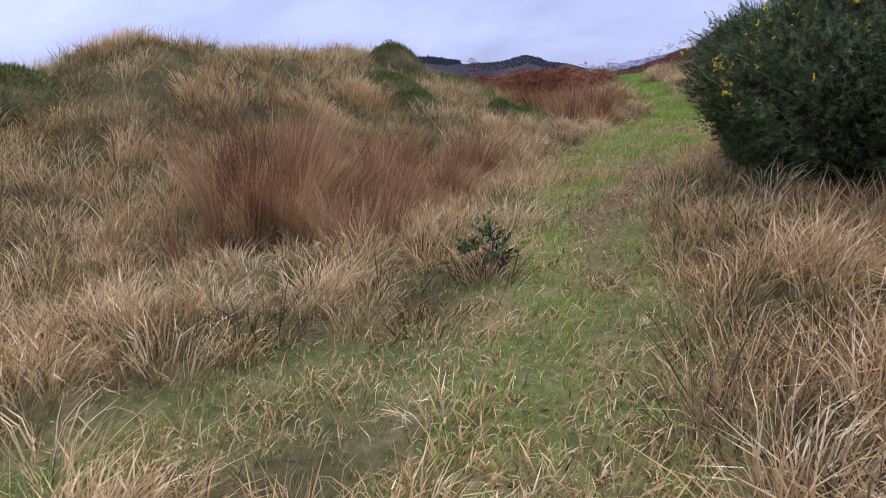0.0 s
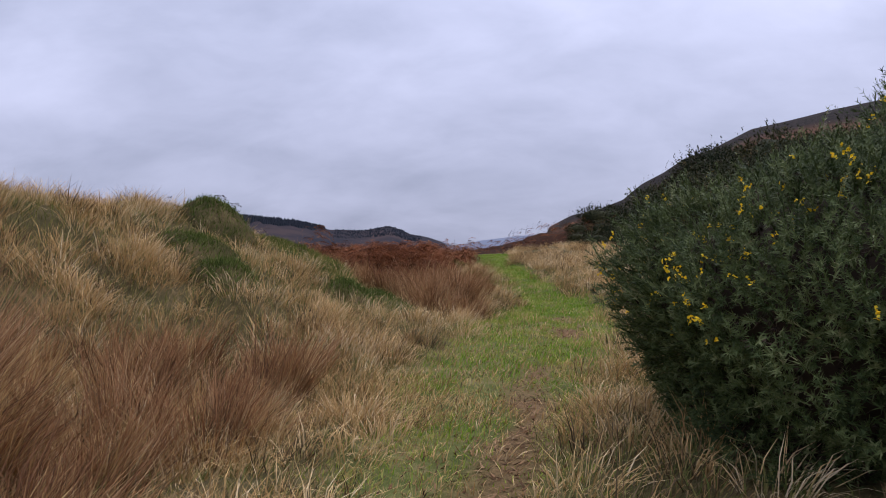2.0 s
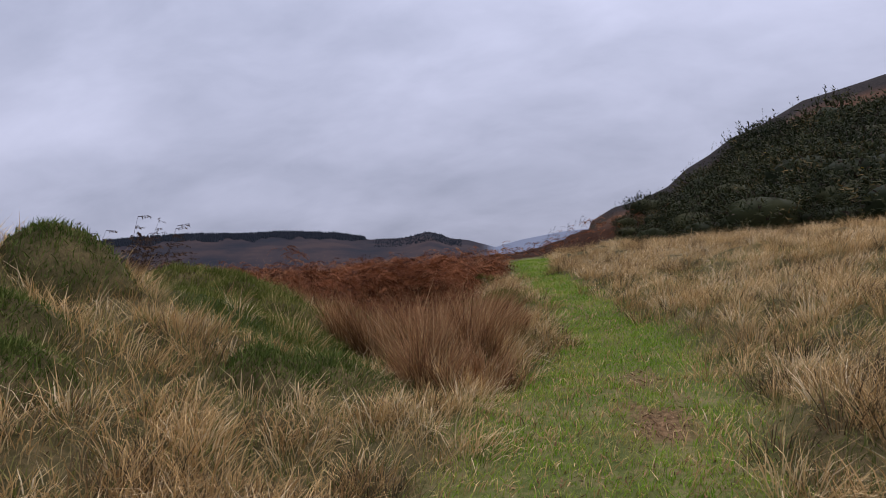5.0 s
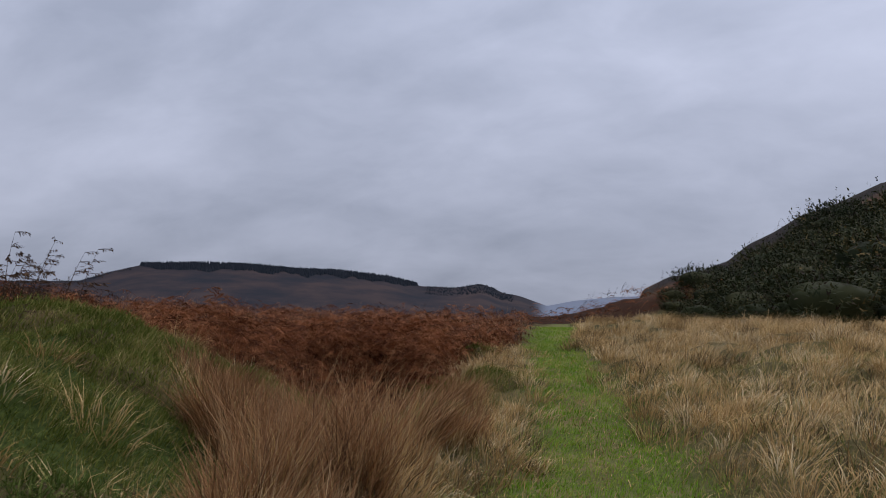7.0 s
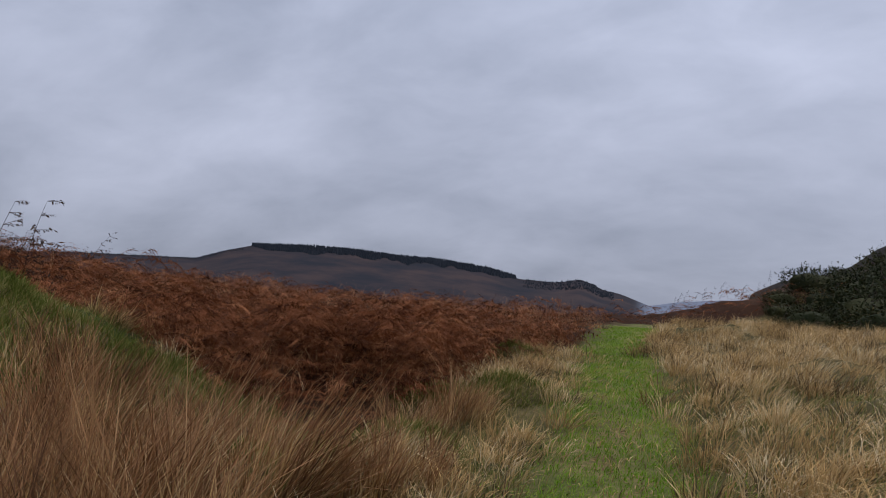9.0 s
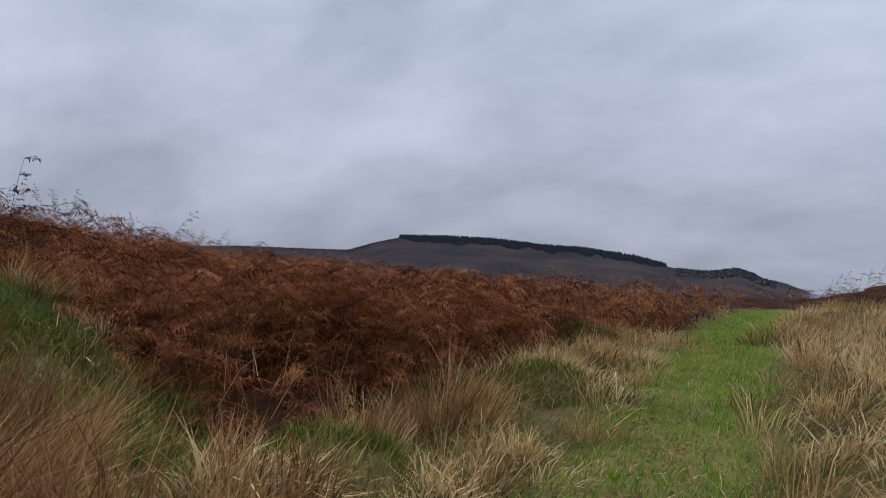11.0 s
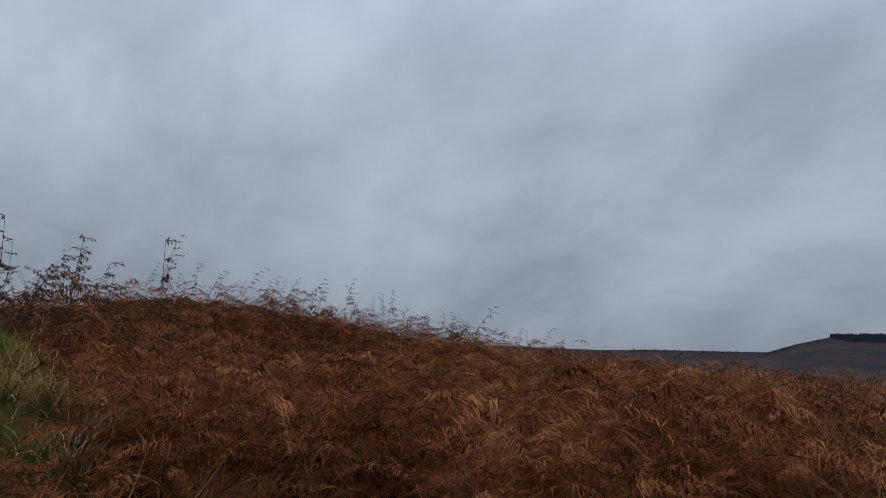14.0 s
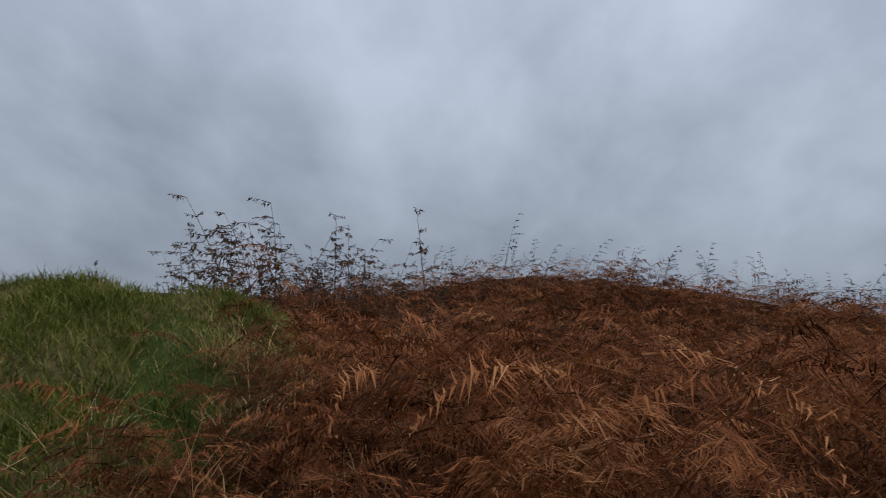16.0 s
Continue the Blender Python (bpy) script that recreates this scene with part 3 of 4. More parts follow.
# dead bracken: arching fronds with paired leaflets
def fronds(x, y, pairs, size, lift):
    n = len(x)
    L = size * rng.uniform(0.65, 1.25, n)
    az = rng.uniform(0, 2 * np.pi, n)
    u = np.stack([np.cos(az), np.sin(az), np.zeros(n)], 1)
    w = np.stack([-np.sin(az), np.cos(az), np.zeros(n)], 1)
    up = np.array([0, 0, 1.0])
    b = on_ground(x, y, 0) + up * (lift * rng.uniform(0.1, 1.0, n) * (0.12 + 0.95 * patchy(x, y, 1.3, 71, -0.15, 0.2) + 0.5 * patchy(x, y, 3.1, 72, -0.1, 0.12)))[:, None]
    rise, fall, twist = rng.uniform(0.1, 0.75, n), rng.uniform(0.35, 1.1, n), rng.uniform(-0.9, 0.9, n)
    swing = rng.normal(0, 0.35, n)

    def at(s):
        return b + u * (L * s * 0.85)[:, None] + w * (L * swing * s * s)[:, None] + up * (L * (rise * s - fall * s * s))[:, None]
    V, T, k0 = [], [], 0
    ss = np.linspace(0.0, 1.0, 4)
    for s0, s1 in zip(ss[:-1], ss[1:]):
        a, c = at(s0 * np.ones(n)), at(s1 * np.ones(n))
        V += [a - up * 0.003, a + up * 0.003, c]
    V = np.stack(V, 1).reshape(-1, 3)
    base = (np.arange(n) * 9)[:, None]
    T = np.concatenate([base + np.array([[0, 1, 2]]), base + np.array([[3, 4, 5]]), base + np.array([[6, 7, 8]])])
    vs, ts, k0 = [V], [T], len(V)
    for s in np.linspace(0.14, 0.97, pairs):
        for sgn in (-1, 1):
            l = L * 0.30 * (1 - s) ** 0.7 * rng.uniform(0.3, 1.2, n) + 0.01
            droop = rng.normal(-0.1, 0.28, n) + sgn * twist
            p = at(np.clip(s + rng.normal(0, 0.03, n), 0, 1))
            d = w * sgn + u * rng.normal(0.35, 0.2, n)[:, None] + up * droop[:, None]
            d /= np.linalg.norm(d, axis=1)[:, None]
            wid = (L * 0.22 / pairs * rng.uniform(0.7, 1.2, n))[:, None]
            tip = p + d * l[:, None] - up * (rng.uniform(-0.1, 0.4, n) * l)[:, None]
            vs.append(np.stack([p - u * wid, p + u * wid, tip], 1).reshape(-1, 3))
            ts.append(k0 + (np.arange(n) * 3)[:, None] + np.array([[0, 1, 2]]))
            k0 += 3 * n
    tone = np.clip(rng.normal(0.5, 0.34, n) + 1.2 * fbm(x * 2.4, y * 2.4, 73), 0, 1)
    return np.concatenate(vs), np.concatenate(ts), np.concatenate([np.repeat(tone, 9)] + [np.repeat(tone, 3)] * (2 * pairs))


lumpy = lambda x, y: 0.20 + 0.80 * patchy(x, y, 1.3, 71, -0.12, 0.08)
beside = lambda x, y: (x > -5.5) & (y < 22.5)
x, y = scatter(rng, 21000, -5.5, 1.5, 16, 22.5, lambda x, y: bracken_mask(x, y) * lumpy(x, y))
v, t, tn = fronds(x, y, 20, 0.36, 0.55)
stuff("bracken", v, t, M_BRACKEN, None, "collapsed rust-brown dead bracken fronds", "bracken", tn)
x, y = scatter(rng, 33000, -13, 1.5, 15, 26, lambda x, y: bracken_mask(x, y) * lumpy(x, y) * ~beside(x, y))
v, t, tn = fronds(x, y, 9, 0.38, 0.42)
stuff("bracken", v, t, M_BRACKEN, None, "tangled rust-brown dead bracken up the slope", "bracken", tn)
x, y = scatter(rng, 36000, -34, 14, 12, 58, lambda x, y: bracken_mask(x, y) * np.where((y < 26) & (x > -13), 0.0, 1.0) * (0.4 + 0.6 * lumpy(x, y)) * np.interp(np.hypot(x, y - 14), [15, 50], [0.95, 0.35]))
v, t, tn = fronds(x, y, 8, 0.5, 0.42)
stuff("far_bracken", v, t, M_BRACKEN, None, "sweep of rust-brown dead bracken over the rise", "bracken", tn)
x, y = scatter(rng, 42000, -14, 2, 15, 34, lambda x, y: bracken_mask(x, y) * lumpy(x, y) * np.interp(np.hypot(x + 1.5, y - 19), [4, 12], [0.9, 0.25]))
n = len(x)
v, t, al = ribbons(rng, on_ground(x, y, -0.1), rng.uniform(0, 6.3, n), rng.uniform(0.15, 1.25, n), rng.uniform(0.3, 0.75, n), rng.uniform(0.003, 0.0065, n), rng.uniform(-0.2, 1.1, n))
stuff("bracken_stems", v, t, M_STEM, al, "dry leafless bracken stems among the fronds", "bracken")


# ---- things ----
def rush_clump(cx, cy, rad, hgt, count, label):
    z0 = float(height(cx, cy))
    th = empty("rush_clump", pose(cx, cy, z0))
    tagged(th, label, "rushes", "rush clumps beside the path")
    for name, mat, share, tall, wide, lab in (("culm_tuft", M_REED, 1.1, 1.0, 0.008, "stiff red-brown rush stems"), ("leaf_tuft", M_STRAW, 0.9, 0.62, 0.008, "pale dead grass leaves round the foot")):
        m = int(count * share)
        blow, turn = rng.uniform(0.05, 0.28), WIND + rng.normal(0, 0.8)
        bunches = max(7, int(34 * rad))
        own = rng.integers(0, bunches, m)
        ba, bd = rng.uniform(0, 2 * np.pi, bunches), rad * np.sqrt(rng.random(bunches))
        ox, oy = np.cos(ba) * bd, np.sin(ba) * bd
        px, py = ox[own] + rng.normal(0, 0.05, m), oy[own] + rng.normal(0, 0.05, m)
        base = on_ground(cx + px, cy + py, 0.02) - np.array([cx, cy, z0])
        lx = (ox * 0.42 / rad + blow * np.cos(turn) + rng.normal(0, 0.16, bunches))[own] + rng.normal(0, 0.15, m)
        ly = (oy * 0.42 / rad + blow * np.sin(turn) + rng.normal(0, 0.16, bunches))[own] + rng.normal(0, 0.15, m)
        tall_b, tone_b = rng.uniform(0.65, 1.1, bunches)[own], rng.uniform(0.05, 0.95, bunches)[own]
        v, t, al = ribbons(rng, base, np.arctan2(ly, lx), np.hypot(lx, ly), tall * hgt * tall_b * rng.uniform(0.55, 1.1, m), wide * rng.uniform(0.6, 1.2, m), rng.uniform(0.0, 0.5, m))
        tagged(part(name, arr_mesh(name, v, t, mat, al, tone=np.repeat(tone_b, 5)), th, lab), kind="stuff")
    return th


rush_clump(-3.0, 6.0, 0.62, 1.25, 1700, "large clump of red-brown rushes on the bank")
rr = np.random.default_rng(8)
spots = []
while len(spots) < 46:
    px, py = rr.uniform(-4.0, 0.3), rr.uniform(2.6, 20)
    d = float(path_x(py) - half_width(py)) - px
    ok = (0.9 < d < 2.6 and 5.0 < py < 8.8 and rr.random() < 0.3) or (0.45 < d < 3.2 and 13.2 < py < 16.2 and px > 1.5 - 0.675 * (py - 9.94)) or (0.3 < d < 1.2 and 12.5 < py < 19 and rr.random() < 0.12)
    if ok and all((px - a) ** 2 + (py - b) ** 2 > 0.15 for a, b in spots):
        spots.append((px, py))
for px, py in spots:
    rush_clump(px, py, rr.uniform(0.2, 0.34), rr.uniform(0.75, 1.1) if 13.3 < py < 15.2 and px < 0 else rr.uniform(0.45, 0.75), 300, "clump of brown rushes in dead grass")


def moss_hummock(cx, cy, rad, hgt, label):
    dark = "dark" in label
    """A low cushion: a domed body covered with short green shoots."""
    z0 = float(height(cx, cy))
    th = empty("moss_hummock", pose(cx, cy, z0))
    tagged(th, label, "moss hummock", "green hummocks on the moor")
    k = np.arange(24) / 24 * 2 * np.pi
    vs, ts = [[0, 0, hgt]], []
    rings = (0.3, 0.55, 0.78, 0.95, 1.1)
    for s in rings:
        wob = rad * s * (1 + 1.1 * fbm(np.cos(k) * 1.3 + cx * 3, np.sin(k) * 1.3 + cy * 3, 81))
        px, py = np.cos(k) * wob, np.sin(k) * wob
        gz = height(cx + px, cy + py) - z0
        pz = gz + hgt * (1 - (s / 1.1) ** 2) - (0.04 if s > 1 else 0)
        vs += list(np.stack([px, py, pz], 1))
    vs = np.array(vs)
    for j in range(24):
        jn = (j + 1) % 24
        ts.append((0, 1 + j, 1 + jn))
        for r in range(len(rings) - 1):
            a, b, c, d = 1 + r * 24 + j, 1 + r * 24 + jn, 1 + (r + 1) * 24 + jn, 1 + (r + 1) * 24 + j
            ts += [(a, c, b), (a, d, c)]
    part("body", arr_mesh("body", vs, ts, M_GROUND, smooth_shade=True), th)
    n = int(1700 * rad * rad / 0.16) + 300
    tri = np.array(ts)[rng.integers(0, len(ts), n)]
    w = rng.dirichlet((1, 1, 1), n)
    p = (vs[tri] * w[:, :, None]).sum(1)
    low = 0.7 if dark else 1.0
    v, t, al = ribbons(rng, p, rng.normal(WIND, 1.5, n), rng.uniform(0.1, 1.0, n), low * (0.03 + 0.15 * rng.random(n) ** 2), rng.uniform(0.006, 0.012, n), rng.uniform(0, 0.9, n))
    tagged(part("turf", arr_mesh("turf", v, t, M_MOSS if dark else M_HUMMOCK, al), th), kind="stuff")
    return th


for cx, cy, rad, hgt, lab in ((-3.55, 12.4, 0.45, 0.36, "dark green heathy cushion on top of the grass mound"), (-3.3, 11.1, 0.42, 0.28, "small dark green cushion on the mound's flank"),
                              (-1.6, 11.75, 0.36, 0.22, "dark green tuft low on the mound"), (-2.75, 10.5, 0.42, 0.24, "dark green mossy cushion among straw grass"), (-4.85, 17.0, 0.7, 0.28, "bright green grassy hummock at the bracken's edge"),
                              (-4.0, 15.9, 0.7, 0.1, "green hummock on the end of the bank"), (-0.55, 15.3, 0.38, 0.25, "bright green hummock beside the path"),
                              (-0.3, 17.2, 0.5, 0.2, "green hummock at the bracken's edge"), (-0.35, 22.2, 0.5, 0.22, "grassy green hummock where bracken meets the path"),
                              (-2.1, 16.9, 0.8, 0.14, "low green hummock under the bank"), (-3.45, 16.35, 0.5, 0.1, "round mossy hummock on the crest of the bank"), (-2.7, 15.1, 0.6, 0.16, "mossy green hummock on the flank of the bank"), (-0.55, 18.9, 0.45, 0.16, "grey-green grassy hummock at the bracken's edge"), (-0.9, 16.4, 0.6, 0.1, "bright green hummock in front of the bracken"), (-3.2, 16.2, 0.7, 0.15, "green hummock at the foot of the bank"), (0.1, 19.6, 0.5, 0.12, "tuft of green grass at the bracken's edge"), (-1.2, 12.4, 0.4, 0.15, "dark green cushion in rushes"), (-6.6, 7.0, 0.5, 0.32, "dark green heathy cushion on the mound's brow")):
    moss_hummock(cx, cy, rad, hgt, lab)


def lumps(d, seed):
    """How far a bush bulges in the directions d."""
    fine = fbm(d[:, 0] * 7.5 + d[:, 2] * 5.1, d[:, 1] * 7.5 - d[:, 2] * 4.3, seed + 40, 2)
    return 1 + 0.3 * fine + 0.52 * fbm(d[:, 0] * 2.6 + 5 + d[:, 2] * 1.3, d[:, 1] * 2.6 + 9 - d[:, 2] * 1.1, seed, 3)


def gorse(name, rx, ry, h, sprigs, spines, length, seed, mat, flowers, label, stem_count=8):
    r = np.random.default_rng(seed)
    th = empty(name, pose(0, 0, 0))
    tagged(th, label, "gorse bush")
    # woody stems
    for _ in range(stem_count):
        vs, ts = [], []
        a, e = r.uniform(0, 6.3), r.uniform(0.5, 1.3)
        tip = np.array([math.cos(a) * rx * 0.75 * math.cos(e), math.sin(a) * ry * 0.75 * math.cos(e), h * 0.8 * math.sin(e)])
        foot = np.array([math.cos(a) * rx * 0.25, math.sin(a) * ry * 0.25, -0.1])
        s1, s2 = np.array([-math.sin(a), math.cos(a), 0]), np.array([0.3 * math.cos(a), 0.3 * math.sin(a), 0.95])
        for q, (f, w) in enumerate(((0, 0.03), (0.5, 0.02), (1, 0.006))):
            c = foot + (tip - foot) * f + r.normal(0, 0.05, 3) * (q > 0)
            vs += [c + w * (s1 * math.cos(g) + s2 * math.sin(g)) for g in np.arange(5) / 5 * 6.283]
        for q in (0, 5):
            for g in range(5):
                gn = (g + 1) % 5
                ts += [(q + g, q + gn, q + 5 + gn), (q + g, q + 5 + gn, q + 5 + g)]
        part("stem", arr_mesh("stem", vs, ts, M_WOOD, smooth_shade=True), th, "grey-brown woody stem")

    def body(d, s):
        """A bush keeps its girth down to the ground."""
        flat = np.linalg.norm(d[:, :2], axis=1) + 1e-6
        girth = np.where(d[:, 2] > 0, flat, 1 - 0.22 * d[:, 2] ** 2) / flat
        c = np.stack([d[:, 0] * girth * s * rx, d[:, 1] * girth * s * ry, d[:, 2] * s * h * 0.55 + h * 0.45], 1)
        c[:, 2] = np.where(d[:, 2] < 0, h * 0.45 + d[:, 2] * h * 0.55, c[:, 2])
        return c

    def shell(n, lo, hi, up_bias=-0.85):
        d = r.normal(0, 1, (n, 3))
        d /= np.linalg.norm(d, axis=1)[:, None]
        d[:, 2] = np.where(d[:, 2] < up_bias, -d[:, 2], d[:, 2])
        return body(d, lumps(d, seed) * r.uniform(lo, hi, n)), d

    def sprays(c, d, ln, per, sp_len, sp_w):
        """Each spray: a stem with spines all round it."""
        n = len(c)
        ax = d * np.array([1, 1, 0.6]) + np.array([0, 0, 0.55]) + r.normal(0, 0.38, (n, 3))
        ax /= np.linalg.norm(ax, axis=1)[:, None]
        s1 = np.cross(ax, r.normal(0, 1, (n, 3))); s1 /= np.linalg.norm(s1, axis=1)[:, None]
        s2 = np.cross(ax, s1)
        L = ln * r.uniform(0.6, 1.3, n)
        tip = c + ax * L[:, None]
        V = [np.stack([c - s1 * 0.004, c + s1 * 0.004, tip], 1).reshape(-1, 3)]
        T = [(np.arange(n) * 3)[:, None] + np.array([[0, 1, 2]])]
        k = 3 * n
        for j in range(per):
            f = r.uniform(0.1, 1.0, n)
            g = r.uniform(0, 6.283, n)
            o = s1 * np.cos(g)[:, None] + s2 * np.sin(g)[:, None]
            p = c + ax * (L * f)[:, None]
            e = p + (o * 0.8 + ax * 0.6) * (sp_len * (1.15 - 0.6 * f) * r.uniform(0.7, 1.3, n))[:, None]
            wv = np.cross(o, ax) * sp_w
            V.append(np.stack([p - wv, p + wv, e], 1).reshape(-1, 3))
            T.append(k + (np.arange(n) * 3)[:, None] + np.array([[0, 1, 2]]))
            k += 3 * n
        tone = np.clip(r.normal(0.5, 0.33, n), 0, 1)
        return np.concatenate(V), np.concatenate(T), np.tile(np.repeat(tone, 3), per + 1)
    spine_w = 0.0036 if sprigs > 1000 else length * 0.085
    c, d = shell(sprigs, 0.86, 1.03)
    v, t, tn = sprays(c, d, length, spines, length * 0.5, spine_w)
    tagged(part("foliage", arr_mesh("foliage", v, t, mat, tone=tn), th, "dark green spiny foliage"), kind="stuff")
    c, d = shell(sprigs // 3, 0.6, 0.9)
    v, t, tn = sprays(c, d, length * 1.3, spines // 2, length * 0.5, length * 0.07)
    tagged(part("brushwood", arr_mesh("brushwood", v, t, M_GORSEDRY_SHADE), th, "dry brown inner twigs"), kind="stuff")
    # inner mass that closes the bush; near ones coloured dark for inner shade
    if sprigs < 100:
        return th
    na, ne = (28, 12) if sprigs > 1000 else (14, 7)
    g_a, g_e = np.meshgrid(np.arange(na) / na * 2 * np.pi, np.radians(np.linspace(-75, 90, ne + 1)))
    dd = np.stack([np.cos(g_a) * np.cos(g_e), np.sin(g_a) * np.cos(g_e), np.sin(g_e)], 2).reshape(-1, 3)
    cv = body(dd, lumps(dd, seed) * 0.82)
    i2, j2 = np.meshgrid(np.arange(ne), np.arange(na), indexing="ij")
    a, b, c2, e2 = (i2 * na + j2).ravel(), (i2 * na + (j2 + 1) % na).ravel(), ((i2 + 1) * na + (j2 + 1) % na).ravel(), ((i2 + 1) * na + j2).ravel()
    part("thicket", arr_mesh("thicket", cv, np.concatenate([np.stack([a, b, c2], 1), np.stack([a, c2, e2], 1)]), M_GORSEDRY_SHADE if sprigs > 1000 else mat, smooth_shade=True), th, "solid core in place of the dark inside of the bush")
    # leading shoots that break the outline
    c, d = shell(sprigs // 14, 0.97, 1.05, 0.1)
    v, t, tn = sprays(c, d * np.array([0.6, 0.6, 1]), length * 1.8, spines * 2, length * 0.42, spine_w)
    tagged(part("new_growth", arr_mesh("new_growth", v, t, mat, tone=tn), th, "upright leading shoots"), kind="stuff")
    if flowers:
        c, d = shell(flowers, 1.0, 1.08, -0.1)
        pick = fbm(c[:, 0] * 3.2, c[:, 1] * 3.2 + c[:, 2] * 3, seed + 3) > 0.06
        c, d = c[pick], d[pick]
        c = np.repeat(c, 3, 0) + r.normal(0, 0.012, (len(c) * 3, 3))
        V, T = [], []
        n = len(c)
        for j in range(3):
            o = r.normal(0, 1, (n, 3)); o /= np.linalg.norm(o, axis=1)[:, None]
            w = np.cross(o, r.normal(0, 1, (n, 3))); w /= np.linalg.norm(w, axis=1)[:, None]
            V.append(np.stack([c, c + o * 0.010 + w * 0.007, c + o * 0.016, c + o * 0.010 - w * 0.007], 1).reshape(-1, 3))
            kk = j * 4 * n + (np.arange(n) * 4)[:, None]
            T += [kk + np.array([[0, 1, 2]]), kk + np.array([[0, 2, 3]])]
        tagged(part("bloom", arr_mesh("bloom", np.concatenate(V), np.concatenate(T), M_FLOWER), th, "clusters of yellow gorse flowers"), kind="stuff")
    return th


def stand(th, x, y, rz=0.0, sink=0.08):
    th.matrix_basis = pose(x, y, float(height(x, y)) - sink, 0, 0, rz)
    return th


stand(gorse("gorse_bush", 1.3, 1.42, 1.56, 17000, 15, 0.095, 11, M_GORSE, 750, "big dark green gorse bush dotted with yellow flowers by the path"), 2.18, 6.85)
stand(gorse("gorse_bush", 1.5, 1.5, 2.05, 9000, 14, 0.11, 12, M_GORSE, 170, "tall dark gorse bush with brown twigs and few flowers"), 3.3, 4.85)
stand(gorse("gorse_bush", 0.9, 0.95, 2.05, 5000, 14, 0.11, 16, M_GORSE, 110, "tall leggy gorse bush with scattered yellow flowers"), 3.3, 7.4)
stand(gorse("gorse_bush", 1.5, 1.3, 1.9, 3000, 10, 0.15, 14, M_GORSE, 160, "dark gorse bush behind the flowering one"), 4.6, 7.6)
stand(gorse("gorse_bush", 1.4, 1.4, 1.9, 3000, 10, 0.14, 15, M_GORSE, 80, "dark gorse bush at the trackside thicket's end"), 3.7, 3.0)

kinds = [gorse("hillside_gorse", 1.9, 1.7, 1.75, 300, 5, 0.5, 31 + k, M_GORSEFAR, fl, lab, 3) for k, (fl, lab) in enumerate(((0, "old dark gorse bush on the hillside"), (26, "gorse bush with a little yellow bloom on the hillside"), (0, "low spreading gorse bush on the hillside")))]
hr = np.random.default_rng(17)
placed = []
tries = 0
while len(placed) < 290 and tries < 9000:
    tries += 1
    azd = 8.6 + 44 * hr.random() ** 1.3
    k = hr.random() ** 1.15 if tries > 160 else 0.04 * hr.random()
    f = float(np.interp(azd, [0, 8, 20, 40, 90], [23.5, 23.5, 23, 21, 16]))
    r_ = f + k * (float(np.interp(azd, [8, 19, 27, 40], [86, 80, 56, 50])) - f) * float(np.interp(azd, [7, 14, 25, 60], [0.3, 0.7, 1, 1]))
    px, py = 1 + math.sin(math.radians(azd)) * r_, 8 + math.cos(math.radians(azd)) * r_
    if px < float(path_x(py)) + 1.8 or any((px - a) ** 2 + (py - b) ** 2 < 1.9 for a, b in placed):
        continue
    if k > 0.5 and fbm(np.array([px * 0.07]), np.array([py * 0.07]), 91)[0] > 0.06:
        continue
    placed.append((px, py))
for i, (px, py) in enumerate(placed):
    s = hr.uniform(0.5, 1.15) * float(np.interp(math.degrees(math.atan2(px - 1, py - 8)), [7, 10, 14, 22], [0.35, 0.45, 0.75, 1.05])) * float(np.interp(math.hypot(px - 1, py - 8), [30, 70], [0.9, 1.5]))
    k = kinds[i % 3]
    m = pose(px, py, float(height(px, py)) - 0.12, 0, 0, hr.uniform(0, 360)) @ Matrix.Diagonal((s, s, s * hr.uniform(0.7, 1.1), 1))
    if i < 3:
        k.matrix_basis = m
    else:
        copy_thing(k, Matrix.Identity(4)).matrix_basis = m
for o in scene.objects:
    if o.name.startswith("hillside_gorse"):
        tagged(o, group="gorse on the hillside")


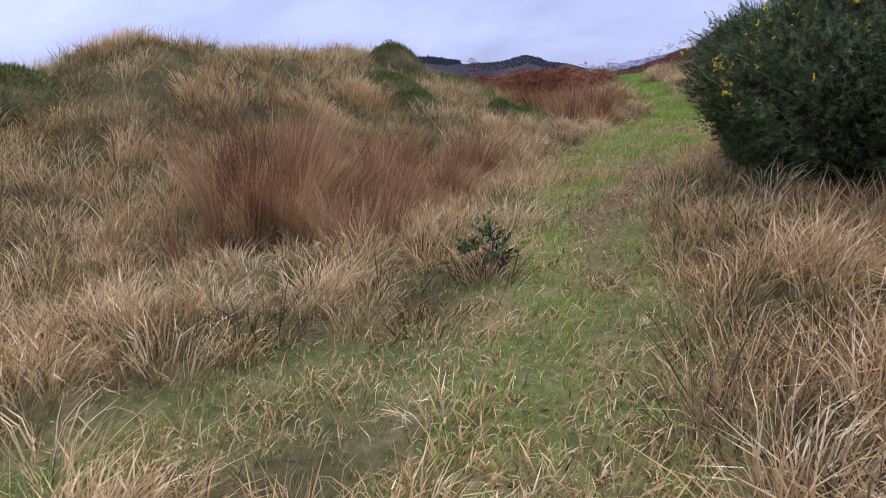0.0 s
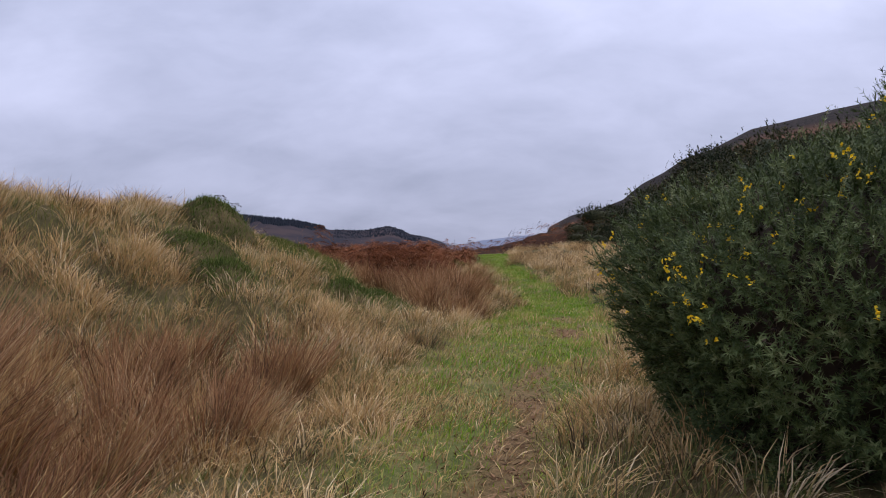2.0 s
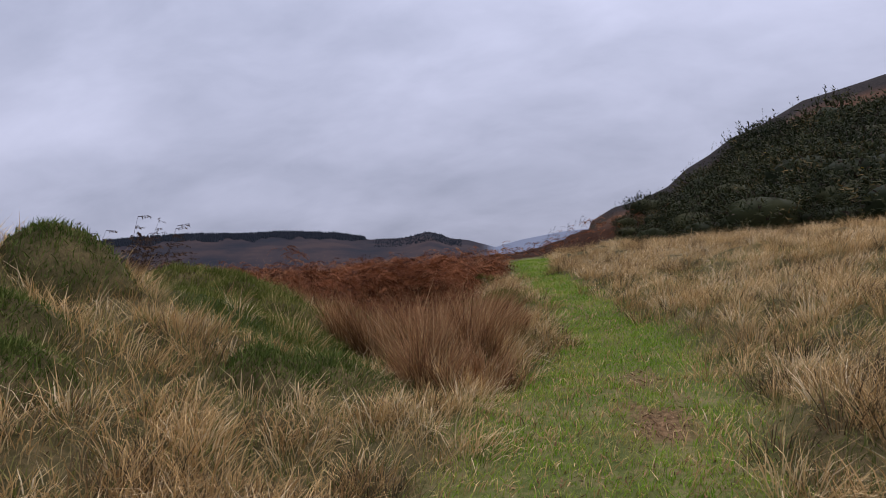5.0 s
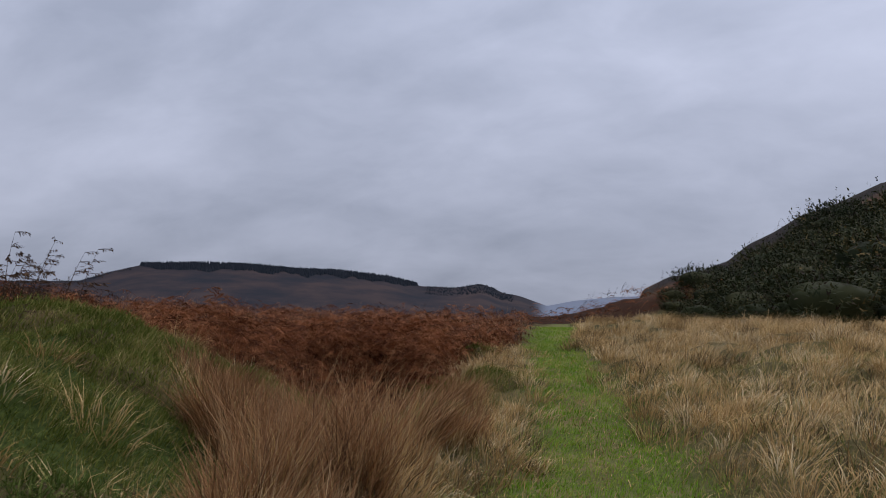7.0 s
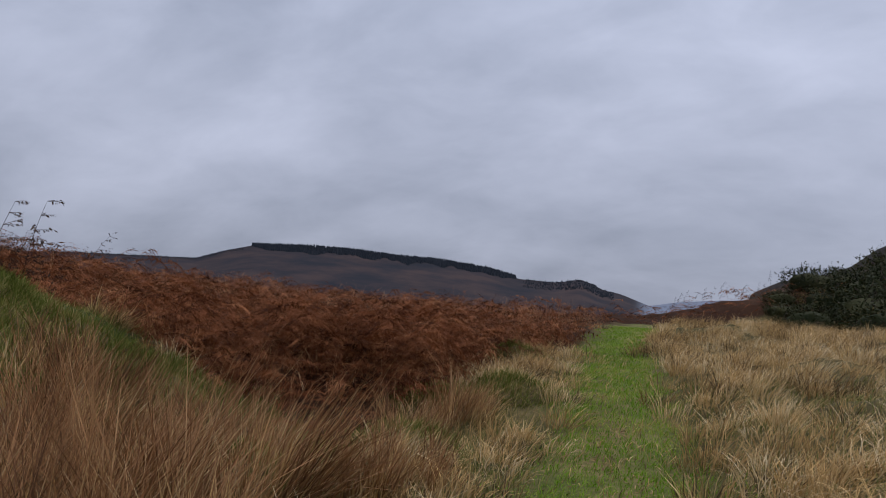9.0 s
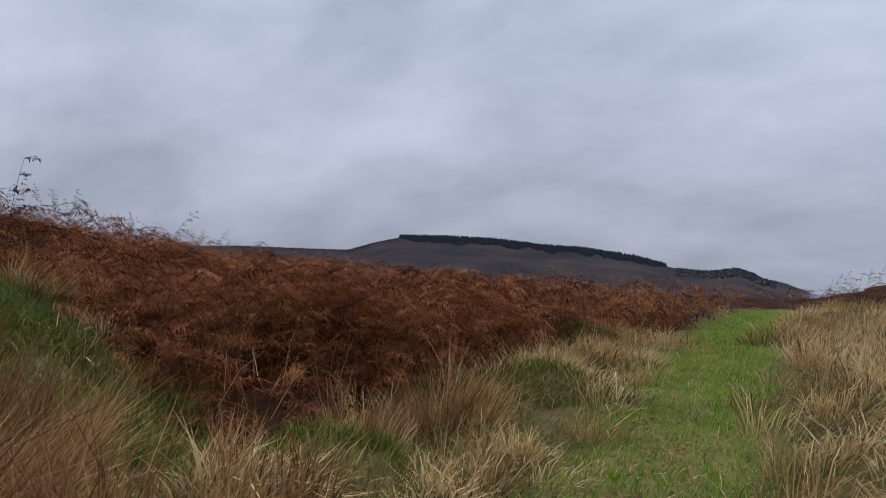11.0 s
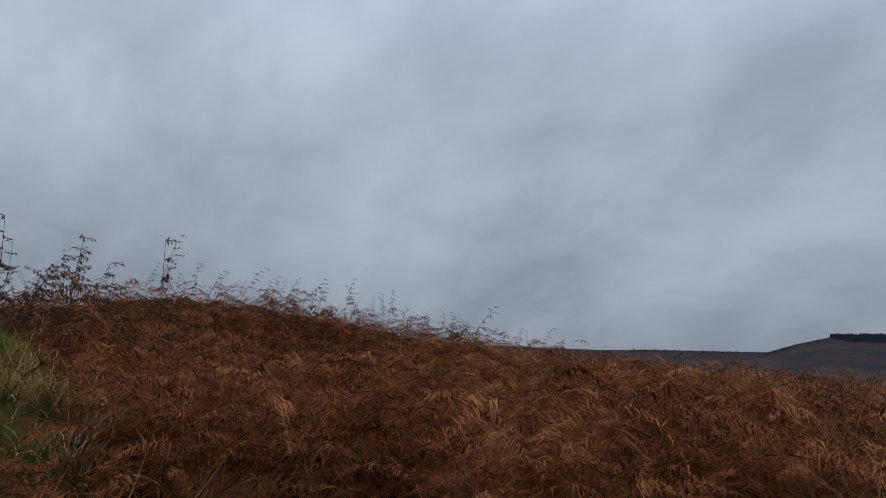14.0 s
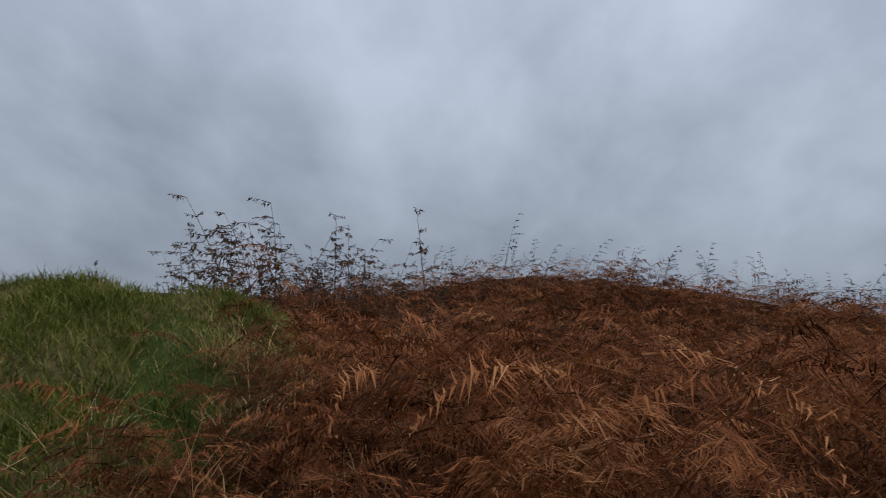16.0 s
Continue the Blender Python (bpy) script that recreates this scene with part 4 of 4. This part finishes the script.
# tall dead stalks against the sky
def dead_stalk(seed, h):
    r = np.random.default_rng(seed)
    th = empty("dead_stalk", pose(0, 0, 0))
    tagged(th, "dark dry fern stalk with shrivelled leaflets in the bracken", "dead stalk", "dry stalks on the skyline")
    n = 9
    f = np.linspace(0, 1, n)
    bend = r.uniform(0.05, 0.32) * h
    cx, cy, cz = bend * f ** 2, r.uniform(-0.1, 0.1) * h * f, h * f * (1 - 0.08 * f)
    c = np.stack([cx, cy, cz], 1)
    vs, ts = [], []
    for i in range(n):
        w = 0.006 * (1 - 0.8 * f[i])
        vs += [c[i] + w * np.array([math.cos(g), math.sin(g), 0]) for g in (0, 2.1, 4.2)]
    for i in range(n - 1):
        for g in range(3):
            gn = (g + 1) % 3
            ts += [(i * 3 + g, i * 3 + gn, i * 3 + 3 + gn), (i * 3 + g, i * 3 + 3 + gn, i * 3 + 3 + g)]
    part("stem", arr_mesh("stem", vs, ts, M_STALK), th)
    vs, ts = [], []
    for i in range(3, n):
        for q in range(2):
            a = r.uniform(0, 6.3)
            l = h * r.uniform(0.10, 0.24) * (1.2 - 0.55 * f[i])
            d = np.array([math.cos(a) + 0.5, math.sin(a), r.uniform(-0.1, 0.7)])
            e = c[i] + d * l * 0.8
            k = len(vs)
            vs += [c[i] - [0, 0, 0.003], c[i] + [0, 0, 0.003], e]
            ts.append((k, k + 1, k + 2))
            for j in range(15):
                p = c[i] + (e - c[i]) * r.uniform(0.25, 1.0)
                o = r.normal(0, 1, 3) * l * 0.10 + np.array([0.02, 0, -0.015])
                w = r.normal(0, 1, 3) * l * 0.024
                k = len(vs)
                vs += [p, p + o * 0.6 + w, p + o, p + o * 0.5 - w]
                ts += [(k, k + 1, k + 2), (k, k + 2, k + 3)]
    tagged(part("dry_foliage", arr_mesh("dry_foliage", vs, ts, M_STALK), th), kind="stuff")
    return th


stalks = [dead_stalk(100 + k, 0.75 + 0.07 * k) for k in range(6)]
sr = np.random.default_rng(23)
sites = []
for _ in range(85):      # along the bracken ridge
    f = sr.random()
    sites.append((-13.5 - 2.5 * f + sr.normal(0, 1.3), 16 + 16 * f + sr.normal(0, 0.8)))
for _ in range(145):      # round the end of the grass mound
    sites.append((min(-5.4, -6.4 + sr.normal(0, 1.0)), 16.9 + sr.normal(0, 0.85)))
for _ in range(28):
    sites.append((-4.6 + sr.normal(0, 0.5), 14.3 + sr.normal(0, 0.5)))
for _ in range(12):
    sites.append((sr.uniform(-9, 8), sr.uniform(34, 41)))
for _ in range(22):       # in the bracken beyond the path's end
    sites.append((sr.uniform(1.5, 8.5), sr.uniform(38.5, 41.5)))
for _ in range(10):       # bare stems on the hill's edge
    ha = math.radians(sr.uniform(13.6, 17.0))
    sites.append((1 + 93.5 * math.sin(ha), 8 + 93.5 * math.cos(ha)))
for i, (px, py) in enumerate(sites):
    s = (0.5 + 0.75 * sr.random() ** 1.4) * (1.2 if px > -9 and 14.8 < py < 21 else 0.95) * (0.5 if py < 15.8 and px > -6 else 1.0 if py < 34 else 0.6 if py < 60 else 1.3)
    m = pose(px, py, float(height(px, py)) - 0.02 + (0.25 if bracken_mask(np.array([px]), np.array([py]))[0] > 0.5 else 0), sr.normal(0, 8), sr.normal(4, 8), sr.normal(0, 50)) @ Matrix.Diagonal((s, s, s, 1))
    if i < 6:
        stalks[i].matrix_basis = m
    else:
        copy_thing(stalks[i % 6], Matrix.Identity(4)).matrix_basis = m

# a young gorse plant in the turf
stand(gorse("gorse_seedling", 0.12, 0.12, 0.26, 26, 12, 0.13, 55, M_GORSE, 0, "small green gorse seedling in the path's turf"), -0.78, 4.35, sink=0.02)

# conifer plantation along the top of the far hill
fa = rng.uniform(-32.4, -11.2, 5200)
fe = np.interp(fa, FAR_AZ, FAR_EL)
depth = rng.random(5200) ** 1.4 * np.interp(fa, [-32.4, -31, -20, -12, -11], [25, 150, 200, 170, 50]) * (0.75 + 0.9 * fbm(fa * 1.1, fa * 0, 97))
rad = 2500 - depth
fx, fy = 1 + np.sin(np.radians(fa)) * rad, 8 + np.cos(np.radians(fa)) * rad
ka = rng.uniform(-10.6, -3.4, 900)
kr = 2500 - rng.random(900) * 260
fx, fy = np.concatenate([fx, 1 + np.sin(np.radians(ka)) * kr]), np.concatenate([fy, 8 + np.cos(np.radians(ka)) * kr])
la = rng.uniform(-46, -33, 500)
lr = 2500 - rng.random(500) * 60
fx, fy = np.concatenate([fx, 1 + np.sin(np.radians(la)) * lr]), np.concatenate([fy, 8 + np.cos(np.radians(la)) * lr])
n = len(fx)
fh = np.concatenate([rng.uniform(5, 14, 5200), rng.uniform(4, 8, 900), rng.uniform(3, 7, 500)])
b = np.stack([fx, fy, height(fx, fy) - 1], 1)
vs = [b + np.array([0, 0, 1]) * fh[:, None]]
for g in range(5):
    vs.append(b + np.stack([np.cos(g * 1.2566) * fh * 0.3, np.sin(g * 1.2566) * fh * 0.3, 0 * fh], 1))
vs = np.stack(vs, 1).reshape(-1, 3)
k = (np.arange(n) * 6)[:, None]
ts = np.concatenate([k + np.array([[0, 1 + g, 1 + (g + 1) % 5]]) for g in range(5)])
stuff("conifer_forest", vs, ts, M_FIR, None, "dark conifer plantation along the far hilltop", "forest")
